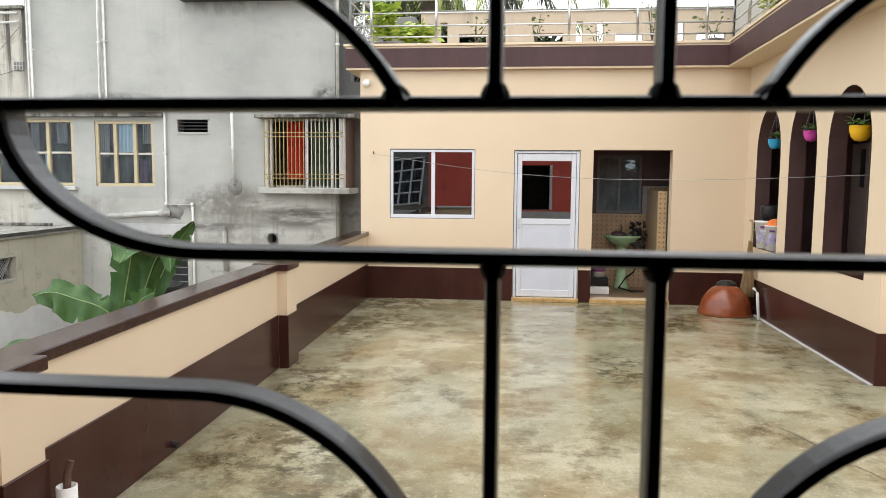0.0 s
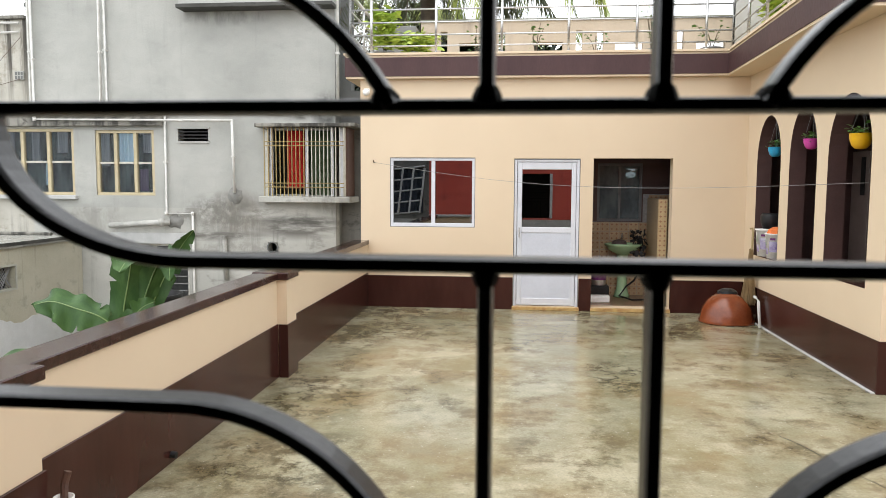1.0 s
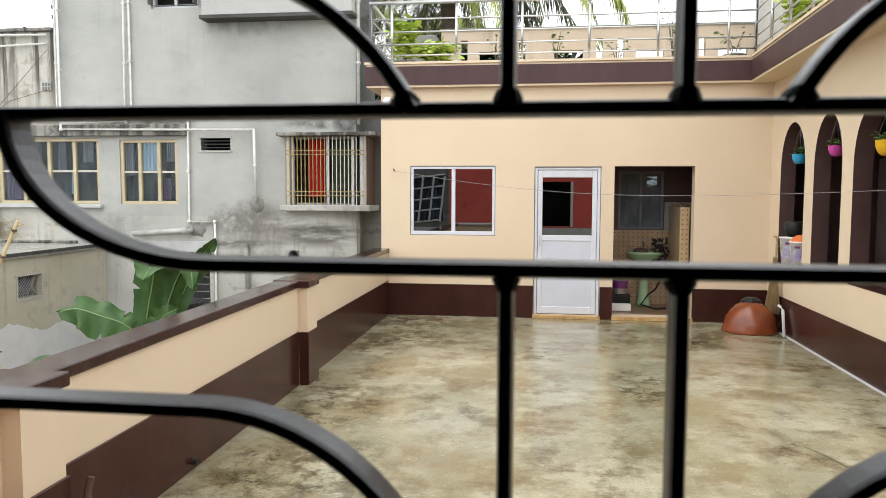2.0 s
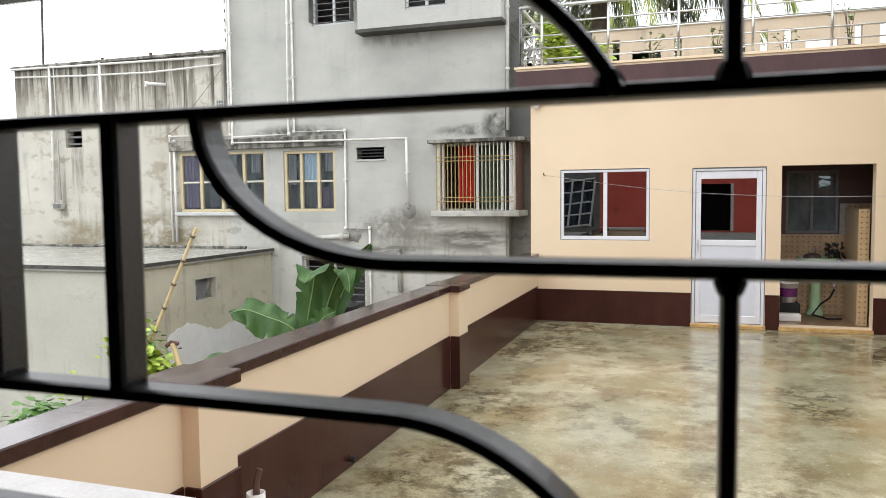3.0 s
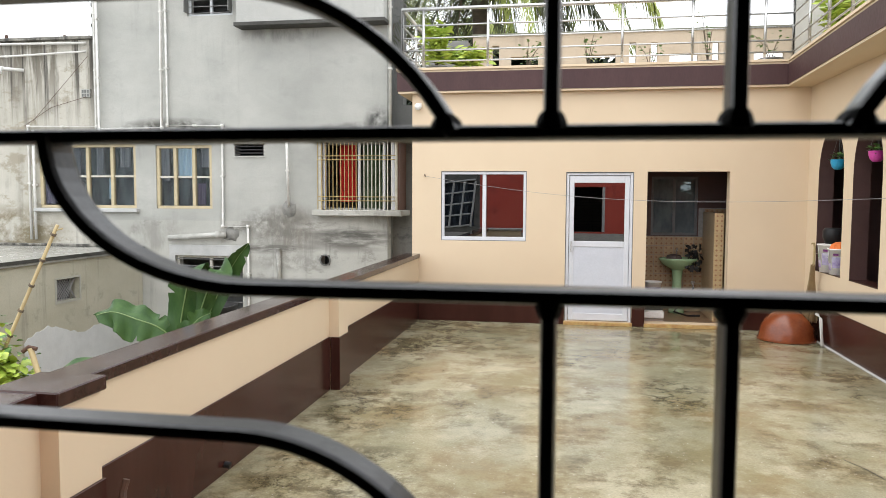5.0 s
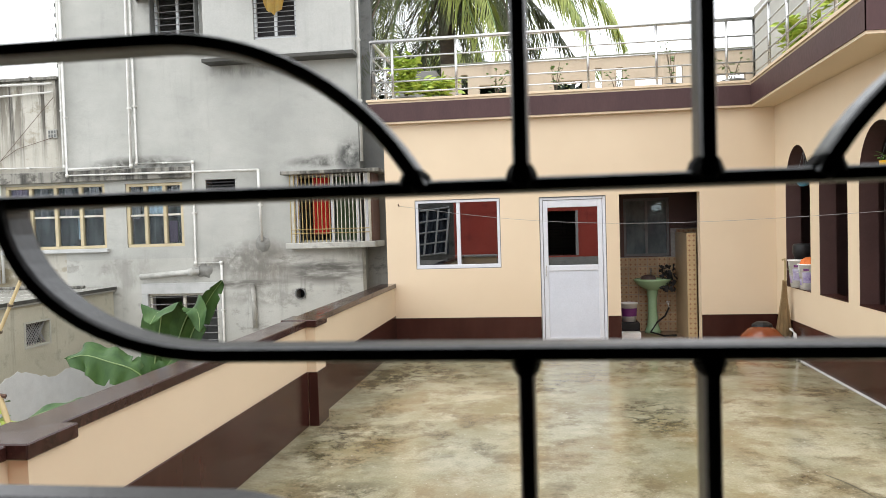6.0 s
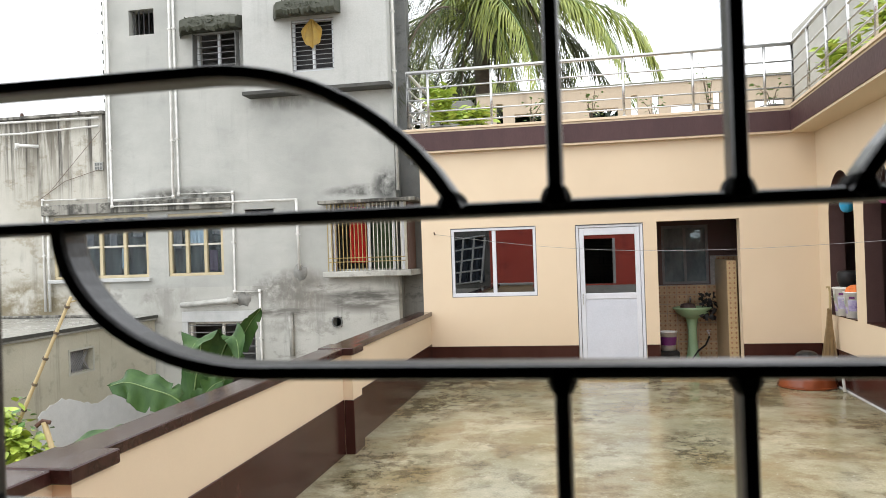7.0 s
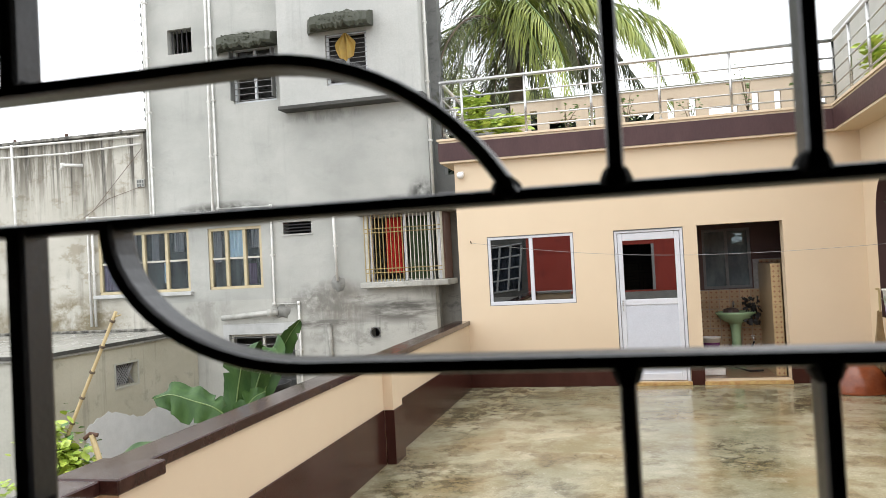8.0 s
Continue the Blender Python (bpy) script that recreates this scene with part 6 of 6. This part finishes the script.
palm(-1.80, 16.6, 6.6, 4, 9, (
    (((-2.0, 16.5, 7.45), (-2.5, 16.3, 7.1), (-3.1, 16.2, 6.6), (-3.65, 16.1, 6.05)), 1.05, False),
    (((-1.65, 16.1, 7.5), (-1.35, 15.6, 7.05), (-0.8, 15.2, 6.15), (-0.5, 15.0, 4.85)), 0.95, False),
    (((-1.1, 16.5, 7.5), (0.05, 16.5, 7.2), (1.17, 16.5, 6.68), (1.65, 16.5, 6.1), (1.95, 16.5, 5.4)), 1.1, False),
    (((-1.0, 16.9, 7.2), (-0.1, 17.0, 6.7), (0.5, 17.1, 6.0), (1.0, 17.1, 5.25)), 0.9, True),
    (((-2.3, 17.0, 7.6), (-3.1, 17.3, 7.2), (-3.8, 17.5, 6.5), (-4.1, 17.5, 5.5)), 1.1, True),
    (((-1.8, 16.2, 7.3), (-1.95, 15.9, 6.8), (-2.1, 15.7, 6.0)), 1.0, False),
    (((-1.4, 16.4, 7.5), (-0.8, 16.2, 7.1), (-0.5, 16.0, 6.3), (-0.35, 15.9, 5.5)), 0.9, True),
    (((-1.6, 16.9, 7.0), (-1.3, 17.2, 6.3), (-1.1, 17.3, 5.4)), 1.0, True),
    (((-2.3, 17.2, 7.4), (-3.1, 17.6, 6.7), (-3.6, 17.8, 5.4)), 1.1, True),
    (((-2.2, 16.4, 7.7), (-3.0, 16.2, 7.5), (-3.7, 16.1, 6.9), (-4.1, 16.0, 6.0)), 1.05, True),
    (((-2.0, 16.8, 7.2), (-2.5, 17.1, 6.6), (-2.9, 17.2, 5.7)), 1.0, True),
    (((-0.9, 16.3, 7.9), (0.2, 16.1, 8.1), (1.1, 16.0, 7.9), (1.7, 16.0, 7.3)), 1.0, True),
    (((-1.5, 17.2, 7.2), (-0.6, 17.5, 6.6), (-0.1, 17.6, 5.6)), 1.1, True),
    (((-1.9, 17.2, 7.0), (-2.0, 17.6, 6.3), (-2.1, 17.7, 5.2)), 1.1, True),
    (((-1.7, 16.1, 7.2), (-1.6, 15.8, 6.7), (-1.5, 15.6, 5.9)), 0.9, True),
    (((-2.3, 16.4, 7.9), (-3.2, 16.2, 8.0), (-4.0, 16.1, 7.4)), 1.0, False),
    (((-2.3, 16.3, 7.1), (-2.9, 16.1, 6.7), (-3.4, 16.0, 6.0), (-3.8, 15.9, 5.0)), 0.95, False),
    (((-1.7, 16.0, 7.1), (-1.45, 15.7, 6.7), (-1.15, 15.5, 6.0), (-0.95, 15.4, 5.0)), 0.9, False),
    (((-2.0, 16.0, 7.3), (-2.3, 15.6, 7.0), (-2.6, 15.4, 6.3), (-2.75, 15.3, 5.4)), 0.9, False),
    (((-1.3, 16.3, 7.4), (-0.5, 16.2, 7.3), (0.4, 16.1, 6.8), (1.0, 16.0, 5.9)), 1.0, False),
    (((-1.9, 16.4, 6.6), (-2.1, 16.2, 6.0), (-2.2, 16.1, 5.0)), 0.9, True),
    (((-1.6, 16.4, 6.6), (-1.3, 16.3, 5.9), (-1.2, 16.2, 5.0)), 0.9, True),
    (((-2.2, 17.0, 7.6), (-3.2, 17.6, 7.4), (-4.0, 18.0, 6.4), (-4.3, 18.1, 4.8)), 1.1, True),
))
palm(-0.6, 22.0, 4.9, 9, 18)
palm(-3.9, 24.0, 6.5, 13, 18)

# dense dark tree behind the palms
gt = thing("mango_tree", (-0.8, 19.5, GROUND), "dense dark green tree behind the roof balustrade", "tree")
part("trunk", sweep([(-0.8, 19.5, GROUND), (-0.7, 19.5, 0.5), (-0.9, 19.4, 3.4)], 0.24, 10, taper=0.6), BARK, gt, "", True)
for a, b in (((-0.85, 19.45, 2.6), (-2.6, 19.2, 4.6)), ((-0.85, 19.45, 2.8), (0.7, 19.3, 4.7)), ((-0.85, 19.45, 2.4), (-3.6, 19.6, 4.2))):
    part("limb", sweep([a, tuple((p + q) / 2 + (0.15 if k == 2 else 0) for k, (p, q) in enumerate(zip(a, b))), b], 0.09, 7, taper=0.4), BARK, gt, "", True)
crown = bmesh.new()
rnd = random.Random(61)
for k in range(80):
    leaf_bits(crown, (rnd.uniform(-4.0, 0.9), 19.4 + rnd.uniform(-0.7, 0.8), rnd.uniform(3.5, 5.1)), (0.32, 0.3, 0.24), 80, 0.27, 300 + k, 0.9, 0.26)
# Crown shade comes from the leaf colour, outer leaves included.
tagged(part("crown", crown, SHADELEAF, gt, "green leaves with deep shade in their colour"), kind="stuff")

# ---- distance ----
def far_house(x0, x1, y0, y1, z1, m, label, storeys, cols):
    h = thing("far_house", ((x0 + x1) / 2, y0, GROUND), label, "house", kind="structure")
    part("wall", box(x0, x1, y0, y1, GROUND, z1), m, h)
    part("roof", box(x0 - 0.3, x1 + 0.3, y0 - 0.3, y1, z1, z1 + 0.2), PALE, h)
    for i in range(storeys):
        zb = GROUND + 1.1 + i * 3.0
        for k in range(cols):
            x = x0 + (x1 - x0) * (k + 0.5) / cols
            wn_ = part("window", box(x - 0.75, x + 0.75, y0 - 0.06, y0 - 0.001, zb, zb + 1.5), WHITEBAR, h, "white window frame")
            for q in (-0.36, 0.36):
                part("pane", box(x + q - 0.30, x + q + 0.30, y0 - 0.09, y0 - 0.061, zb + 0.1, zb + 1.4), DARK, wn_)
        part("band", box(x0, x1, y0 - 0.5, y0 - 0.001, zb - 1.2, zb - 1.05), PALE, h, "pale floor band")
    return h


far_house(-52, -38, 33, 44, 3.4, TEAL, "pale teal house far behind the yard", 2, 7)
far_house(-80, -50, 60, 75, 9.0, PALE, "pale hazy house in the distance", 3, 8)
fs = thing("far_railing", (-45, 32, GROUND), "thin dark fence in front of the teal house", "fence")
for k in range(15):
    part("post", box(-52 + k, -51.95 + k, 31.9, 31.95, GROUND, 1.6), CORD, fs)
for z in (0.2, 0.9, 1.5):
    part("rail", box(-52, -37.9, 31.88, 31.9, z, z + 0.05), CORD, fs)
pl = thing("utility_pole", (-40, 30, GROUND), "utility pole with cross arm and wires", "pole")
part("pole", sweep([(-37.4, 30, GROUND), (-37.4, 30, 5.0)], 0.12, 8), PALE, pl)
part("cross_arm", box(-38.2, -36.6, 29.95, 30.05, 4.2, 4.3), RUST, pl)
part("wire", sweep([(-60, 31, 2.2), (-37.4, 30, 2.2), (-20, 29, 2.6)], 0.015, 4), CORD, pl)
part("wire", sweep([(-60, 31, 3.4), (-37.4, 30, 3.4), (-20, 29, 3.9)], 0.015, 4), CORD, pl)
woods = bmesh.new()
for k in range(60):
    leaf_bits(woods, (-130 + k * 3.2 + random.uniform(-1, 1), 120 + random.uniform(-8, 8), 1.0 + random.uniform(-2, 2.5)), (2.0, 2.0, 2.0), 90, 1.3, 1000 + k)
single("far_trees", woods, DARKGREEN, "dark green belt of distant trees", "trees", kind="stuff")

# ---- the house in which the camera stands: room, red front, window grille ----
WO = (-0.62, 1.02, 0.84, 2.05)
W0 = (-3.35, -2.45, 0.95, 2.2)
setting("wall_south", holed("y", 0.72, 0.93, -3.7, 6.2, 0.0, 3.1, [WO, W0]), ROOMWALL, "house wall with the barred window", "wall")
setting("house_front", holed("y", 0.931, 0.95, -2.28, 6.2, 0.80, 3.1, [WO]), REDHOUSE, "red painted front of the house", "wall")
setting("house_front", holed("y", 0.931, 0.95, -3.7, -2.28, 0.80, 3.1, [W0]), FACADE_DARK, "dark front of the house beside the red part", "wall")
setting("house_front_base", box(-3.7, 6.2, 0.931, 0.948, GROUND, 0.799), WHITEWASH, "white band at the foot of the red front", "wall")
setting("room_floor", box(-3.7, 6.2, -4.0, 0.72, -0.1, 0.0), ROOMWALL, "dim room floor", "floor")
setting("ceiling", box(-3.7, 6.2, -4.0, 0.95, 3.101, 3.25), ROOMWALL, "dim room ceiling", "ceiling")
for a in ((-3.7, 6.2, -4.2, -4.0), (-3.9, -3.7, -4.2, 0.93), (6.2, 6.4, -4.2, 0.93)):
    setting("room_wall", box(a[0], a[1], a[2], a[3], 0.0, 3.1), ROOMWALL, "dim painted room wall", "wall")
setting("room_screen", box(-2.35, -2.3, -4.0, 0.72, 0.0, 3.1), ROOMPAINT, "inner wall with the room's gloom in its colour of the house", "wall")
fw = thing("window_12", (-3.35, 0.94, 0.95), "house window with pale gridded frame", "window", kind="structure")
for k in range(4):
    x = W0[0] + (W0[1] - W0[0]) * k / 3
    part("upright", sweep([(x - 0.09, 0.98, W0[2]), (x + 0.05, 0.98, W0[3])], 0.028, 4), PALE, fw)
for k in range(5):
    z = W0[2] + (W0[3] - W0[2]) * k / 4
    lean = -0.09 + 0.14 * k / 4
    part("crossbar", sweep([(W0[0] + lean, 0.965, z - 0.05), (W0[1] + lean, 0.965, z + 0.05)], 0.022, 4), PALE, fw)

# Added sheet: keeps the mirrored window slate blue rather than black.
bm = bmesh.new()
for i in range(21):
    x = W0[0] + 0.01 + (W0[1] - W0[0] - 0.02) * i / 20
    bm.verts.new((x, 0.80 + 0.02 * math.sin(i * 1.7), W0[2] + 0.01))
    bm.verts.new((x, 0.80 + 0.02 * math.sin(i * 1.7), W0[3] - 0.01))
bm.verts.ensure_lookup_table()
for i in range(20):
    bm.faces.new((bm.verts[2 * i], bm.verts[2 * i + 2], bm.verts[2 * i + 3], bm.verts[2 * i + 1]))
bmesh.ops.solidify(bm, geom=bm.faces[:], thickness=0.004)
part("curtain", bm, simple("slate_glass_backing", (0.16, 0.20, 0.26), (0.09, 0.12, 0.17), 0.8, 6, 60, 0.1, stretch=(1, 1, 0.2)), fw, "slate blue sheet in place of the dim glass")

YG = 0.788
HT, PERIOD, STEP = 0.0865, 0.256, 0.907
gr = thing("window_grille", (0.28, YG, 0.84), "black ornamental iron window grille with curved bars", "window grille")
RB, RD = 0.0043, 0.0120
C1, C2, V1, V2 = 0.277, -0.176, 0.0460, 0.0505
GX0, GX1, GZ0, GZ1 = -0.612, 1.012, 0.846, 2.043
Z1 = 1.802


def bar(pts, r=RB, name="bar", dep=RD):
    part(name, sweep([(u, YG, z) for u, z in pts], r, 8, square=True, depth=dep), IRON, gr)


def blob(u, z, w=0.0105, h=0.010, up=1):
    """A weld: a rough fillet that narrows away from the rail."""
    rnd = random.Random(int(u * 9000) + int(z * 7000))
    b = bmesh.new()
    rings = []
    for f, k in ((0.0, 1.0), (0.4, 0.92 + rnd.uniform(-0.06, 0.04)), (0.75, 0.72), (1.0, 0.45)):
        hw, zz, dp = w * k, z + up * (f * 2 - 1) * h, RD * 1.02
        rings.append([b.verts.new((u + q * hw, YG + e * dp, zz)) for q, e in ((-1, -0.6), (-0.6, -1), (0.6, -1), (1, -0.6), (1, 0.6), (0.6, 1), (-0.6, 1), (-1, 0.6))])
    for r0, r1 in zip(rings, rings[1:]):
        for k in range(8):
            b.faces.new((r0[k], r0[(k + 1) % 8], r1[(k + 1) % 8], r1[k]))
    b.faces.new(rings[0])
    b.faces.new(rings[-1][::-1])
    part("weld", b, WELD, gr)


def mirror(pts, c):
    return [(2 * c - u, z) for u, z in pts]


def bulged(c, foot, flat, top, drop):
    """The right half of an arch: level to flat, then curving down to its foot."""
    return [(c + flat + (foot - flat) / 0.8907 * math.sin(w), top - drop / 0.5446 * (1 - math.cos(w))) for w in [k * 1.0986 / 14 for k in range(15)]]


def inside(pts):
    """The stretch of a bar that lies within the window opening."""
    return [(u, z) for u, z in pts if GX0 < u < GX1 and GZ0 < z < GZ1]


for block in (-3, -2, -1, 0, 1):
    zb = Z1 + block * PERIOD
    foot, flat = (0.355, 0.209) if block >= 0 else (0.362, 0.231)
    zt, za, z3 = zb - HT, zb + 0.085, zb - PERIOD + 0.085
    if GZ0 < zb < GZ1:
        bar([(GX0, zb), (GX1, zb)], 0.0040, "rail", 0.0088)
    # trough hanging below the rail, with its two uprights
    for c in (C1, C1 - STEP, C1 + STEP):
        left = [(c - 0.3395 + 0.125 * (1 - math.cos(k * math.pi / 28)), zb - HT * math.sin(k * math.pi / 28)) for k in range(15)]
        full = inside(left + [(c, zt)] + mirror(left, c)[::-1])
        if len(full) > 1:
            bar(full, RB, "curved_bar")
        for sg in (-1, 1):
            u, low, high = c + sg * V1, max(zb - PERIOD, GZ0), min(zt, GZ1)
            if GX0 < u < GX1 and high - low > 0.02:
                bar([(u, high), (u, low)], RB, "upright")
                blob(u, low + 0.0065, 0.0088, 0.0052)
                blob(u, high - 0.007, 0.0085, 0.006, -1)
    # arch standing on the rail, and the uprights under the rail
    for c in (C2, C2 + STEP, C2 - STEP):
        right = bulged(c, foot, flat, za, 0.085)
        full = inside(mirror(right, c)[::-1] + right)
        if len(full) > 1:
            bar(full, RB, "curved_bar")
            for sg in (-1, 1):
                if GX0 < c + sg * foot < GX1 and GZ0 < zb < GZ1:
                    blob(c + sg * (foot - 0.004), zb + 0.0055, 0.0085, 0.0045)
        for sg in (-1, 1):
            u, low, high = c + sg * V2, max(z3, GZ0), min(zb, GZ1)
            if GX0 < u < GX1 and high - low > 0.02:
                bar([(u, high), (u, low)], 0.0062, "upright")
                blob(u, low + 0.007, 0.0075, 0.006)
for z in (GZ0, GZ1):
    bar([(GX0 - 0.006, z), (GX1 + 0.006, z)], 0.0056, "frame_rail")
for u in (GX0, GX1):
    bar([(u, GZ0), (u, GZ1)], 0.0056, "frame_upright")
wc = thing("window_casing", (WO[1], 0.95, WO[2]), "pale window casing on the red front", "casing", kind="structure")
part("side", box(WO[1] + 0.002, WO[1] + 0.07, 0.951, 0.985, WO[2], WO[3], 0.004), PALE, wc)
part("side", box(WO[0] - 0.07, WO[0] - 0.002, 0.951, 0.985, WO[2], WO[3], 0.004), PALE, wc)
